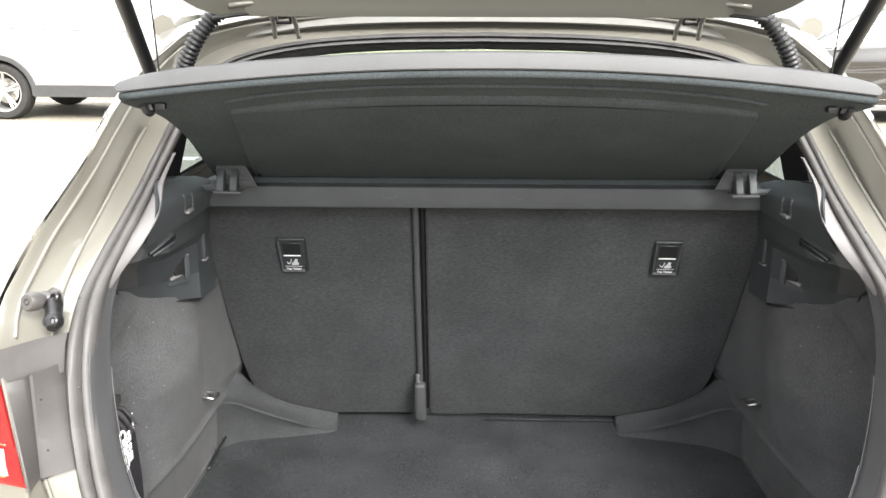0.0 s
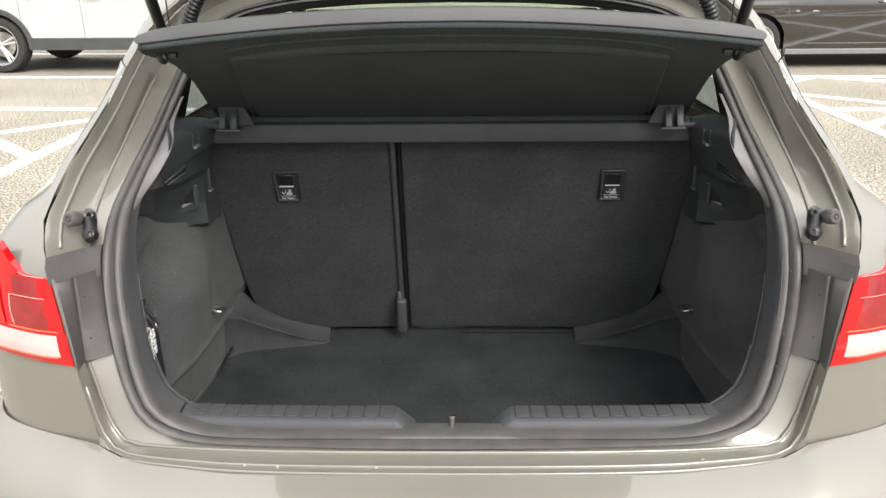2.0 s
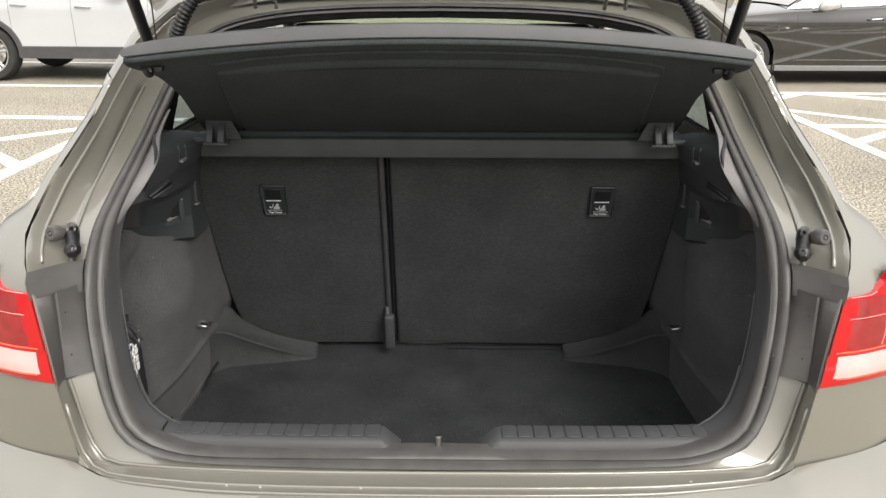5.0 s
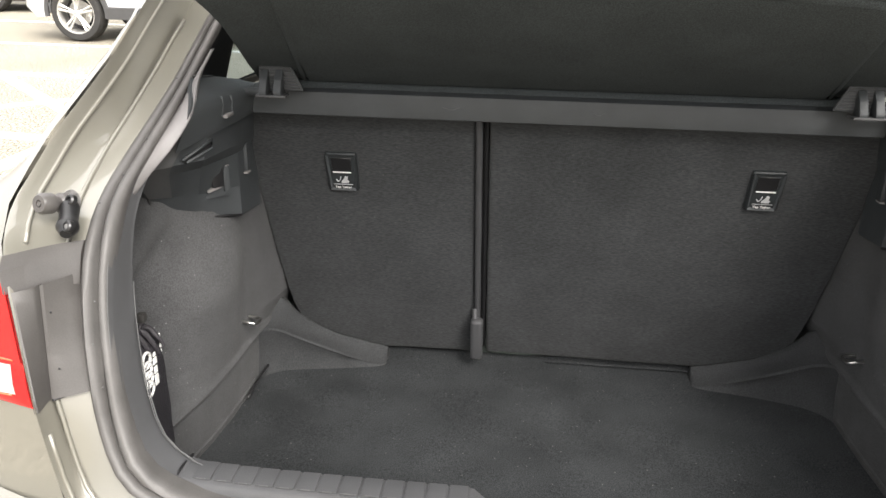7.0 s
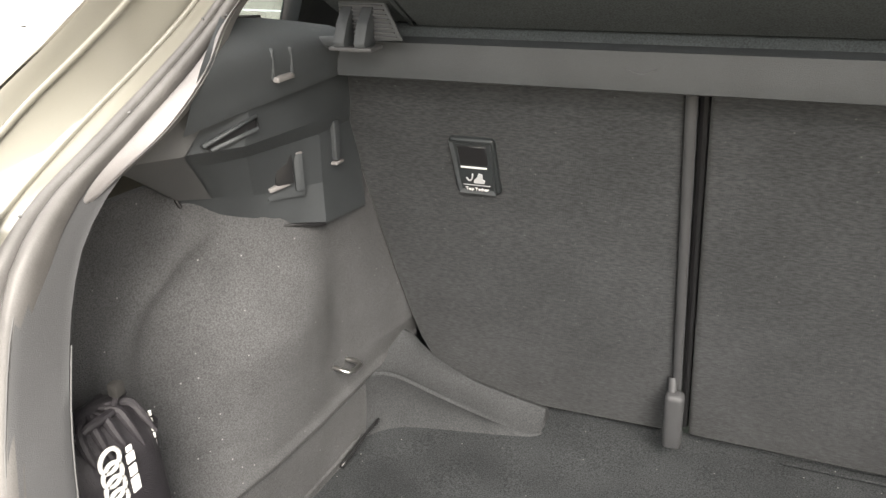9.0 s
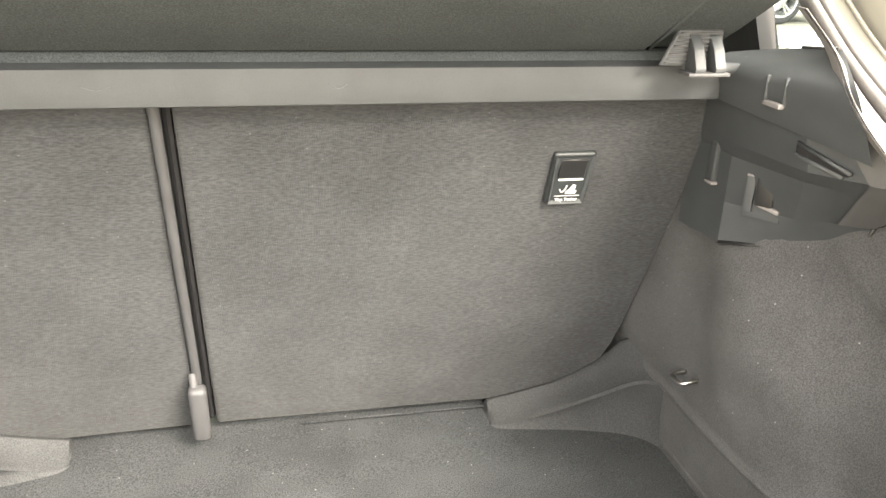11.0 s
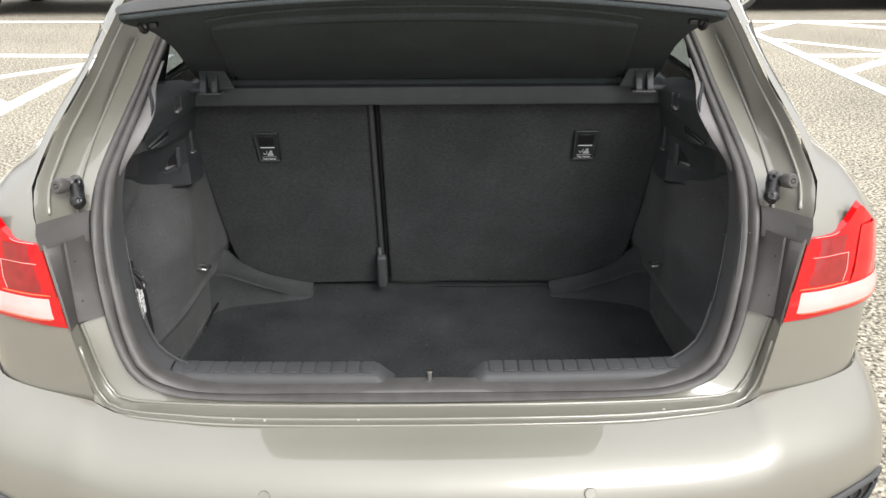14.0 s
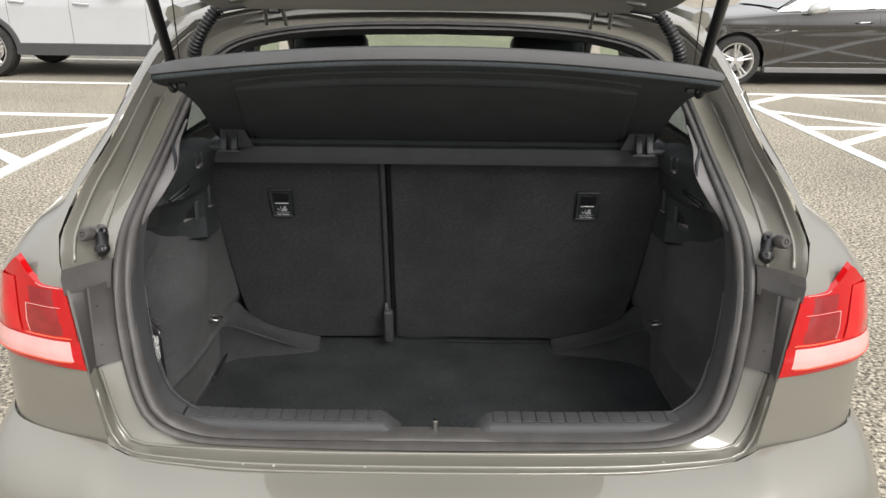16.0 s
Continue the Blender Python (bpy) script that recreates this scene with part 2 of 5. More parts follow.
def tube(name, pts, r, sides=10, n=0, closed=False):
    """A round bar along pts; r is one radius or one for each point."""
    p = spline(pts, n) if n else np.array(pts, float)
    rr = np.full(len(p), r) if np.isscalar(r) else np.interp(np.linspace(0, 1, len(p)), np.linspace(0, 1, len(r)), r)
    rows, up = [], None
    for i in range(len(p)):
        t = p[min(i + 1, len(p) - 1)] - p[max(i - 1, 0)]
        t = t / (np.linalg.norm(t) + 1e-9)
        if up is None:
            up = np.array([0, 0, 1.0]) if abs(t[2]) < 0.9 else np.array([1.0, 0, 0])
        side = np.cross(t, up)
        side /= np.linalg.norm(side) + 1e-9
        up = np.cross(side, t)
        a = np.linspace(0, 2 * math.pi, sides, endpoint=False)
        rows.append([p[i] + rr[i] * (math.cos(k) * side + math.sin(k) * up) for k in a])
    n_, v, f = sides, [q for row in rows for q in row], []
    for i in range(len(rows) - 1):
        for j in range(n_):
            k = (j + 1) % n_
            f.append((i * n_ + j, i * n_ + k, (i + 1) * n_ + k, (i + 1) * n_ + j))
    f.append(tuple(range(n_)))
    f.append(tuple(len(v) - n_ + j for j in range(n_)))
    return mesh_of(name, v, f)


def box(size, at=(0, 0, 0), bevel=0.004, seg=2, m=None):
    """A block with rounded edges, as a bmesh."""
    bm = bmesh.new()
    bmesh.ops.create_cube(bm, size=1)
    for v in bm.verts:
        v.co = Vector((v.co.x * size[0], v.co.y * size[1], v.co.z * size[2]))
    if bevel:
        bmesh.ops.bevel(bm, geom=bm.edges[:], offset=bevel, segments=seg, affect="EDGES", profile=0.6)
    bmesh.ops.transform(bm, matrix=Matrix.Translation(at) @ (m or Matrix()), verts=bm.verts)
    return bm


def prism(outline, axis, a, b, bevel=0.0, seg=2):
    """An outline in a plane drawn out along an axis from a to b; axis 0, 1 or 2."""
    bm = bmesh.new()
    def at(p, d):
        c = list(p)
        c.insert(axis, d)
        return c
    lo = [bm.verts.new(at(p, a)) for p in outline]
    hi = [bm.verts.new(at(p, b)) for p in outline]
    bm.faces.new(lo), bm.faces.new(hi[::-1])
    n = len(outline)
    for i in range(n):
        bm.faces.new((lo[i], hi[i], hi[(i + 1) % n], lo[(i + 1) % n]))
    bmesh.ops.recalc_face_normals(bm, faces=bm.faces)
    if bevel:
        bmesh.ops.bevel(bm, geom=bm.edges[:], offset=bevel, segments=seg, affect="EDGES", profile=0.6)
    return bm


def lathe(profile, steps=40):
    """A profile of (radius, depth) turned round the y axis, as a mesh."""
    v, f, n = [], [], len(profile)
    for i in range(steps):
        a = 2 * math.pi * i / steps
        v += [(r * math.cos(a), d, r * math.sin(a)) for r, d in profile]
    for i in range(steps):
        for j in range(n - 1):
            k = (i + 1) % steps
            f.append((i * n + j, i * n + j + 1, k * n + j + 1, k * n + j))
    return mesh_of("turned", v, f)


def flip(pts, s):
    return np.array(pts, float) * [s, 1, 1]


def lettering(text, size, m, material, parent, name="lettering", depth=0.0004):
    cu = bpy.data.curves.new("text", "FONT")
    cu.body, cu.size, cu.align_x, cu.align_y, cu.extrude = text, size, "CENTER", "CENTER", depth
    tmp = new("text_tmp", cu)
    dg = bpy.context.evaluated_depsgraph_get()
    me = bpy.data.meshes.new_from_object(tmp.evaluated_get(dg))
    bpy.data.objects.remove(tmp)
    me.transform(m)
    return part(name, me, material, parent, sharp=0)


# ---- ground ----
gm = bmesh.new()
bmesh.ops.create_grid(gm, x_segments=60, y_segments=60, size=600)
ground = part("ground", gm, M_ASPHALT)
tagged(ground, "grey-brown worn asphalt of a car park", "ground", kind="structure")


def road_line(a, b, z, w=0.12):
    a, b = Vector((*a, 0)), Vector((*b, 0))
    d = (b - a).normalized()
    s = Vector((-d.y, d.x, 0)) * w / 2
    n = max(2, int((b - a).length / 0.12))
    v, f = [], []
    for i in range(n + 1):
        p = a + (b - a) * i / n
        for k in (-1, 1):
            e = noise.noise(p * 7 + Vector((k * 3, 0, 0))) * 0.008
            q = p + s * k + s.normalized() * e
            v += [(q.x, q.y, z), (q.x, q.y, -0.002)]
    for i in range(n):
        o = 4 * i
        f += [(o, o + 2, o + 6, o + 4), (o, o + 4, o + 5, o + 1), (o + 2, o + 3, o + 7, o + 6)]
    ob = part("road_marking", mesh_of("road_marking", v, f), M_LINE)
    return tagged(ob, "worn white painted line on the asphalt", "road marking", "parking bay lines", "structure")


for i, (a, b) in enumerate((((-22, 10.15), (16, 8.75)), ((-16, 12.7), (1.5, 11.6)), ((-14, 7.8), (-2.6, 7.16)), ((-9.3, 5.35), (-3.3, 4.74)), ((-3.24, 7.16), (-3.24, 3.9)),
             ((-5.35, 7.25), (-3.26, 5.16)), ((-5.1, 5.0), (-3.22, 6.88)), ((-8.95, 7.55), (-5.9, 5.0)), ((-9.3, 9.7), (-9.3, 5.35)), ((-9.2, 5.4), (-6.4, 7.4)), ((-12.4, 5.8), (-9.3, 7.55)), ((-16.5, 6.6), (-12.4, 5.8)),
             ((3.57, 8.42), (4.38, 9.14)), ((3.58, 8.42), (3.61, 3.8)), ((4.38, 9.14), (7.6, 7.1)), ((3.60, 7.98), (6.6, 5.35)), ((3.62, 6.2), (6.9, 8.9)), ((3.66, 6.98), (8.5, 6.95)))):
    road_line(a, b, .004 + .0025 * (i % 5))

# ---- the open hatchback: shell rings, right half, from the middle of the lip round to the middle of the roof ----
N = 72
SEAL = spline([(0, .334, .677), (.2, .334, .677), (.38, .335, .680), (.46, .338, .691), (.515, .345, .720), (.545, .368, .775), (.563, .395, .85), (.574, .42, .905), (.579, .442, .953),
               (.583, .472, .997), (.587, .524, 1.034), (.588, .60, 1.067), (.583, .674, 1.105), (.575, .743, 1.147), (.56, .80, 1.20), (.53, .86, 1.27), (.47, .91, 1.33), (.36, .94, 1.36), (.2, .95, 1.374), (0, .952, 1.378)], N)
MID = spline([(0, .309, .664), (.2, .310, .664), (.367, .315, .664), (.50, .325, .665), (.560, .333, .669), (.585, .344, .694), (.600, .352, .74), (.611, .358, .79), (.617, .363, .813), (.620, .385, .88), (.622, .41, .94),
              (.625, .455, .985), (.637, .508, 1.017), (.647, .61, 1.063), (.648, .707, 1.107), (.644, .79, 1.152), (.625, .85, 1.21), (.585, .91, 1.285), (.51, .955, 1.35), (.38, .985, 1.385), (.2, .995, 1.40), (0, .997, 1.404)], N)
RIM = spline([(0, .255, .659), (.2, .257, .659), (.356, .263, .659), (.445, .275, .659), (.514, .286, .660), (.552, .297, .661), (.578, .311, .667), (.592, .316, .686), (.602, .317, .728), (.607, .317, .769), (.613, .317, .825), (.631, .338, .894), (.650, .361, .963),
              (.668, .392, 1.00), (.690, .454, 1.03), (.690, .511, 1.063), (.684, .562, 1.10), (.673, .621, 1.137), (.657, .686, 1.184), (.635, .755, 1.25), (.605, .83, 1.32), (.54, .90, 1.385), (.40, .95, 1.415), (.2, .965, 1.428), (0, .97, 1.432)], N)
car = thing("hatchback_car", "grey-green hatchback parked with its tailgate open", "car")


def both(pts):
    """The whole ring from its right half."""
    r = np.array(pts)
    return np.vstack([r[::-1] * [-1, 1, 1], r[1:]])


# painted aperture between the seal and the shut line, with a rounded gutter
S2, M2, R2 = both(SEAL), both(MID), both(RIM)
inner = S2 + (M2 - S2) * 0.12 + np.array([0, .012, 0])
rows = [S2 + (0, .03, 0), inner]
for k in (.35, .6, .85):
    rows.append(S2 + (M2 - S2) * k + np.array([0, .012, 0]) * (1 - k))
rows.append(M2)
for k in (.12, .3, .5, .7, .86):
    rows.append(M2 + (R2 - M2) * k + np.array([0, .008, 0]) * math.sin(math.pi * k))
rows += [R2 + (M2 - R2) * .06 + np.array([0, -.002, 0]), R2, R2 + (0, .006, 0) + (R2 - M2) * .03]
aperture = part("aperture_panel", loft("aperture", rows), M_PAINT, car, "painted tailgate aperture with rain gutter", sharp=50)

# raised bead along the gutter and the step under the lip
bead = M2 + (R2 - M2) * .66 + np.array([0, -.0005, 0])
for run in ([p for p in bead if p[2] < .80], [p for p in bead[:N] if p[2] > .995], [p for p in bead[N:] if p[2] > .995]):
    part("gutter_bead", tube("bead", run, .0032, 8), M_PAINT, car, sharp=0)
bead2 = M2 + (S2 - M2) * .08 + np.array([0, -.003, 0])
part("gutter_bead", tube("bead", bead2[24:-24], .0030, 8), M_PAINT, car, sharp=0)
mid_k = slice(len(S2) // 2 - 18, len(S2) // 2 + 19)
for k, r, lift in ((-.35, .0036, .0), (.02, .0034, .0005), (.985, .0030, .0)):
    part("lip_bead", tube("bead", (M2 + (R2 - M2) * k + np.array([0, 0, lift]))[mid_k], r, 8), M_PAINT, car, sharp=0)
# small bright reflections on the lip, laid on as pale flecks
rng = random.Random(4)
for x0 in (-.34, -.285, -.12, .42):
    y0 = .262 + .02 * (x0 / .4) ** 2 + rng.uniform(-.004, .012)
    pts = [(x0 + a * rng.uniform(.0015, .0035), y0 + b * rng.uniform(.001, .002), .6625) for a, b in ((-1, -.4), (.2, -1), (1, .2), (.4, 1), (-.6, .8))]
    part("glint_fleck", mesh_of("fleck", pts + [(p[0], p[1], .657) for p in pts], [tuple(range(5))] + [(i, (i + 1) % 5, 5 + (i + 1) % 5, 5 + i) for i in range(5)]), M_GLINT, aperture)


# rubber weather strip with two lobes
def seal_section(ring):
    rows = []
    prof = [(-.016, .020), (-.0175, .004), (-.0165, -.004), (-.0125, -.010), (-.007, -.012), (-.003, -.009), (-.0016, -.001), (.0006, -.001), (.002, -.010), (.006, -.0155), (.012, -.0155), (.0165, -.010), (.018, .0), (.014, .012)]
    out = M2 - S2
    out = out / np.linalg.norm(out, axis=1)[:, None]
    for a, b in prof:
        rows.append(ring + out * a + np.array([0, b, 0]))
    return rows


weather = part("weather_strip", loft("weather", seal_section(S2)), M_RUBBER, car, "black rubber weather strip", sharp=60)

# ---- outer skin ----
ZC = [(.22, .27), (.30, .20), (.38, .155), (.46, .135), (.54, .135), (.585, .145), (.612, .165), (.632, .195), (.645, .225), (.656, .255)]
PLAN = [(0, 0), (.2, .004), (.4, .018), (.53, .036), (.617, .062), (.704, .092), (.774, .127), (.812, .165), (.839, .225), (.857, .305), (.868, .42), (.873, .62)]


def plan_curve(yc, widen=0.0, n=60, start=0):
    return spline([(x * (1 + widen), yc + d) for x, d in PLAN[start:]], n)


rows = []
for z, yc in ZC:
    w = .034 * math.exp(-((z - .52) / .1) ** 2)
    c = plan_curve(yc, w)
    lift = [np.interp(x, [0, .5, .56, .60, .9], [.002, .003, .008, .025, .027]) * max(0, (z - .50) / .156) for x, _ in c]
    rows.append([(x, y, z + k) for (x, y), k in zip(c, lift)])
half = np.array(rows)
bum = [np.vstack([r[::-1] * [-1, 1, 1], r[1:]]) for r in half]
bumper = part("bumper", loft("bumper", bum), M_PAINT, car, "painted rear bumper", sharp=70)
# corner piece between the lip and the lamp
for s in (-1, 1):
    k = [i for i in range(N) if RIM[i, 0] > .40 and RIM[i, 2] < .70 and i < 40]
    a = RIM[k]
    b = np.array([(min(p[0], .617), .255 + np.interp(p[0], [q[0] for q in PLAN], [q[1] for q in PLAN]), .656 + np.interp(p[0], [0, .5, .56, .60, .9], [.002, .003, .008, .025, .027])) for p in a])
    part("lip_corner", loft("corner", [flip(r, s) for r in (a, (a + b) / 2, b)]), M_PAINT, car)
# dark lower diffuser
rows = []
for z, yc in ((.16, .36), (.20, .30), (.222, .268)):
    r = np.array([(x, y, z) for x, y in plan_curve(yc)])
    rows.append(np.vstack([r[::-1] * [-1, 1, 1], r[1:]]))
part("lower_valance", loft("valance", rows), M_BLACK, car, "black plastic lower valance")
for x, z in ((-.66, .585), (-.27, .592), (.27, .592), (.66, .585)):
    yc = np.interp(z, [a for a, _ in ZC], [b for _, b in ZC])
    d = np.interp(abs(x), [a for a, _ in PLAN], [b for _, b in PLAN])
    me = lathe([(0, -.003), (.009, -.003), (.0105, -.001), (.0105, .004), (.0125, .004), (.0125, .008)], 20)
    ob = part("parking_sensor", me, M_PAINT, car)
    ob.location, ob.rotation_euler = (x, yc + d - .002, z), (radians(-30), 0, radians(28 * x / .66))


def bumper_pt(x, z, off, s):
    """A point on the bumper's skin, off metres proud of it."""
    w = .034 * math.exp(-((z - .52) / .1) ** 2)
    q = abs(x) / (1 + w)
    y = np.interp(z, [a for a, _ in ZC], [b for _, b in ZC]) + np.interp(q, [a for a, _ in PLAN], [b for _, b in PLAN])
    k = np.interp(q, [0, .5, .7, .8, .85], [0, .2, .5, .8, .95])
    return (s * (x + off * k), y - off * (1 - k * k) ** .5, z)


# corner vents low in the bumper, each with a slanted red reflector
for s in (-1, 1):
    low, top = [(.640, .420), (.700, .410), (.760, .410), (.815, .425)], [(.665, .490), (.705, .514), (.765, .530), (.818, .540)]
    low, top = spline(low, 14), spline(top, 14)
    vent = part("corner_vent", loft("vent", [[bumper_pt(*(a + (b - a) * k), .004, s) for a, b in zip(low, top)] for k in np.linspace(0, 1, 8)]), M_BLACK, car, "black honeycomb corner vent in the bumper")
    part("vent_frame", tube("vf", [bumper_pt(*p, .004, s) for p in [*low, *top[::-1], low[0]]], .0065, 8), M_CLADDING, vent, "grey plastic vent frame")
    for i in range(5):
        a, b = low[5 + 2 * i - (i == 4)], top[5 + 2 * i - (i == 4)]
        part("vent_bar", tube("vb", [bumper_pt(*(a + (b - a) * k + np.array([.010 * math.sin(k * 9.4), 0])), .006, s) for k in np.linspace(0, 1, 12)], .0028, 6), M_PLASTIC, vent)
    part("red_reflector", thick("refl", [[bumper_pt(.655 + .042 * k + d, .425 + .075 * k, .010, s) for d in (0, .016)] for k in np.linspace(0, 1, 6)], (0, .006, 0)), M_LENS, vent, "slanted red reflector")


def quarter(s):
    """Rear quarter: the panel round the lamp, the shoulder, the pillar and the flank."""
    rows = []
    spec = [(.672, .255, .588, .312), (.70, .256, .597, .3165), (.76, .256, .606, .317), (.825, .258, .613, .317), (.90, .270, .633, .340), (.965, .288, .651, .362)]
    for z, yc, x0, y0 in spec:
        c = [(x * (1 - .012 * min(1, max(0, (z - .90) / .1))), yc + d) for x, d in PLAN[4:]]
        c[0] = (x0, y0)
        rows.append([(x, y, z) for x, y in spline(c, 40)])
    top = [(1.00, [(.668, .394), (.70, .415), (.745, .45), (.785, .51), (.812, .60), (.825, .72), (.83, .875)]),
           (1.03, [(.692, .458), (.715, .470), (.750, .51), (.775, .58), (.79, .68), (.80, .78), (.803, .875)])]
    for z, c in top:
        rows.append([(x, y, z) for x, y in spline(c, 40)])
    ridge = [(.692, .512, 1.064), (.686, .563, 1.10), (.675, .622, 1.137), (.659, .687, 1.184), (.637, .756, 1.25)]
    side = [(.772, .875, 1.065), (.752, .875, 1.10), (.735, .875, 1.14), (.715, .875, 1.19), (.690, .875, 1.25)]
    for a, b, e in zip(ridge, side, (1, 1, .8, .45, .1)):
        a, b = np.array(a), np.array(b)
        m1 = a + (b - a) * .12 + np.array([.014, -.004, .002]) * e
        m2 = a + (b - a) * .5 + np.array([.018, 0, .004]) * e
        rows.append(spline([a, m1, m2, b], 40))
    rows = [rows[0], *rows[1:6]] + [[(x + max(0, x - .62) * .07, y, z) for x, y, z in r] for r in rows[6:]]
    part("quarter_panel", loft("quarter", [flip(r, s) for r in rows]), M_PAINT, car, "glossy painted rear quarter panel", sharp=70)
    # pillar beside the quarter window, up to the roof
    rows = []
    for a, b in (((.637, .756, 1.25), (.690, .875, 1.25)), ((.606, .832, 1.322), (.648, .90, 1.32)), ((.54, .902, 1.387), (.60, .94, 1.385)), ((.40, .952, 1.417), (.50, 1.0, 1.425)), ((.2, .967, 1.43), (.3, 1.05, 1.445)), ((0, .972, 1.434), (0, 1.06, 1.45))):
        a, b = np.array(a), np.array(b)
        rows.append(spline([a, a + (b - a) * .3 + np.array([.004, 0, .006]), b], 10))
    part("roof_pillar", loft("pillar", [flip(r, s) for r in rows]), M_PAINT, car, sharp=70)
    # flank, front of the rear wheel to the nose, with the arch left open
    def flank_x(y, z):
        return .871 - .10 * max(0, (z - .75) / .3) ** 2 - .05 * max(0, (.45 - z) / .3) ** 2 - .06 * max(0, (y - 2.9) / .8) ** 2
    v, f, idx = [], [], {}
    ys, zs = np.linspace(.62, 3.75, 64), np.linspace(.2, 1.0, 18)
    for i, y in enumerate(ys):
        for j, z in enumerate(zs):
            idx[i, j] = len(v)
            v.append((s * flank_x(y, z), y, z))
    for i in range(len(ys) - 1):
        for j in range(len(zs) - 1):
            y, z = (ys[i] + ys[i + 1]) / 2, (zs[j] + zs[j + 1]) / 2
            if min(math.hypot(y - .93, z - .32), math.hypot(y - 3.28, z - .32)) > .345:
                f.append((idx[i, j], idx[i + 1, j], idx[i + 1, j + 1], idx[i, j + 1]))
    part("flank_panel", mesh_of("flank", v, f), M_PAINT, car)
    # shoulder over the flank and the window sill line
    part("shoulder", loft("shoulder", [flip(spline(r, 24), s) for r in ([(.772, .875, 1.0), (.775, 1.9, .98), (.75, 3.0, .94), (.68, 3.72, .86)], [(.75, .875, 1.03), (.75, 1.9, 1.01), (.72, 3.0, .97), (.6, 3.72, .90)], [(.72, .875, 1.05), (.72, 1.9, 1.03), (.69, 2.9, .99), (.5, 3.72, .92)])]), M_PAINT, car)
    # side glass and its pillars
    for y0, y1 in ((.90, 1.02), (1.16, 1.82), (1.93, 2.62)):
        lo = [(.71, y0, 1.05), (.71, y1, 1.03)]
        hi = [(.61, max(y0 + .06, y0), 1.37), (.61, min(y1, 2.55) - (.32 if y1 > 2.5 else 0), 1.385)]
        g = part("side_window", thick("pane", [flip(lo, s), flip(hi, s)], (-.004 * s, 0, 0)), M_GLASS if y0 > 1.9 else M_TINT, car)
        g.visible_shadow = False
    for y0, y1 in ((1.02, 1.16), (1.82, 1.93)):
        part("window_pillar", thick("wp", [flip([(.712, y0, 1.04), (.712, y1, 1.03)], s), flip([(.612, y0 + .03, 1.38), (.612, y1 + .01, 1.385)], s)], (-.03 * s, 0, 0)), M_BLACK, car)
    part("windscreen_pillar", tube("ap", flip([(.66, 2.95, .98), (.60, 2.3, 1.37), (.58, 2.1, 1.40)], s), .03, 8, 14), M_BLACK, car)
    part("roof_rail", tube("rr", flip([(.60, .95, 1.395), (.605, 1.6, 1.41), (.595, 2.15, 1.395)], s), .022, 8, 14), M_PAINT, car)


for s in (-1, 1):
    quarter(s)
rows = []
for y, z, w in ((.97, 1.43, .50), (1.1, 1.448, .585), (1.6, 1.455, .595), (2.05, 1.43, .58), (2.2, 1.405, .56)):
    rows.append(spline([(-w, y, z - .03), (-w * .6, y, z), (0, y, z + .008), (w * .6, y, z), (w, y, z - .03)], 24))
part("roof", thick("roof", rows, (0, 0, .012)), M_PAINT, car)
part("headliner", thick("headliner", [r - (0, 0, .02) for r in rows], (0, 0, -.012)), M_HEADLINER, car)
g = part("windscreen", thick("windscreen", [spline([(-.56, 2.17, 1.385), (0, 2.25, 1.405), (.56, 2.17, 1.385)], 16), spline([(-.64, 2.95, .97), (0, 3.08, .97), (.64, 2.95, .97)], 16)], (0, .004, .004)), M_GLASS, car)
g.visible_shadow = False
rows = [spline([(-.66, 2.93, .96), (0, 3.0, .99), (.66, 2.93, .96)], 16), spline([(-.63, 3.4, .90), (0, 3.5, .93), (.63, 3.4, .90)], 16), spline([(-.55, 3.72, .78), (0, 3.9, .80), (.55, 3.72, .78)], 16), spline([(-.6, 3.8, .5), (0, 3.98, .5), (.6, 3.8, .5)], 16), spline([(-.6, 3.75, .2), (0, 3.9, .2), (.6, 3.75, .2)], 16)]
part("bonnet", loft("bonnet", rows), M_PAINT, car)
part("underbody", box((1.5, 3.2, .06), (0, 2.1, .22), .02), M_BLACK, car)


def wheel(parent, at, r, spokes, width=.22, alloy=None):
    """Tyre, rim, spokes and hub, facing -y."""
    w = width / 2
    ty = part("wheel", lathe([(r * .70, -w * .9), (r * .80, -w), (r * .93, -w * .96), (r * .985, -w * .7), (r, -w * .3), (r, w * .3), (r * .985, w * .7), (r * .93, w), (r * .7, w * .9)], 48), M_TYRE, parent, "black tyre on a silver alloy wheel", 30)
    ty.location = at
    rim = part("rim", lathe([(r * .70, -w * .92), (r * .72, -w * .96), (r * .69, -w * .95), (r * .655, -w * .8), (r * .63, -w * .2), (r * .63, w * .6)], 48), alloy or M_ALLOY, ty)
    disc = part("brake_disc", lathe([(.0, w * .1), (r * .45, w * .1), (r * .45, w * .2)], 32), M_STEEL, ty)
    back = part("wheel_well", lathe([(.0, w * .62), (r * .64, w * .62)], 32), M_BLACK, ty)
    for i in range(spokes):
        a = 2 * math.pi * i / spokes + .3
        for da in (-.13, .13):
            p0 = (r * .10 * math.cos(a + da * 2), -w * .72, r * .10 * math.sin(a + da * 2))
            p1 = (r * .66 * math.cos(a + da), -w * .82, r * .66 * math.sin(a + da))
            part("spoke", tube("spoke", [p0, ((p0[0] + p1[0]) / 2, -w * .70, (p0[2] + p1[2]) / 2), p1], [r * .045, r * .04, r * .055], 6, 6), alloy or M_ALLOY, ty, sharp=30)
    part("hub_cap", lathe([(0, -w * .8), (r * .10, -w * .8), (r * .14, -w * .7), (r * .14, -w * .3)], 20), alloy or M_ALLOY, ty)
    return ty


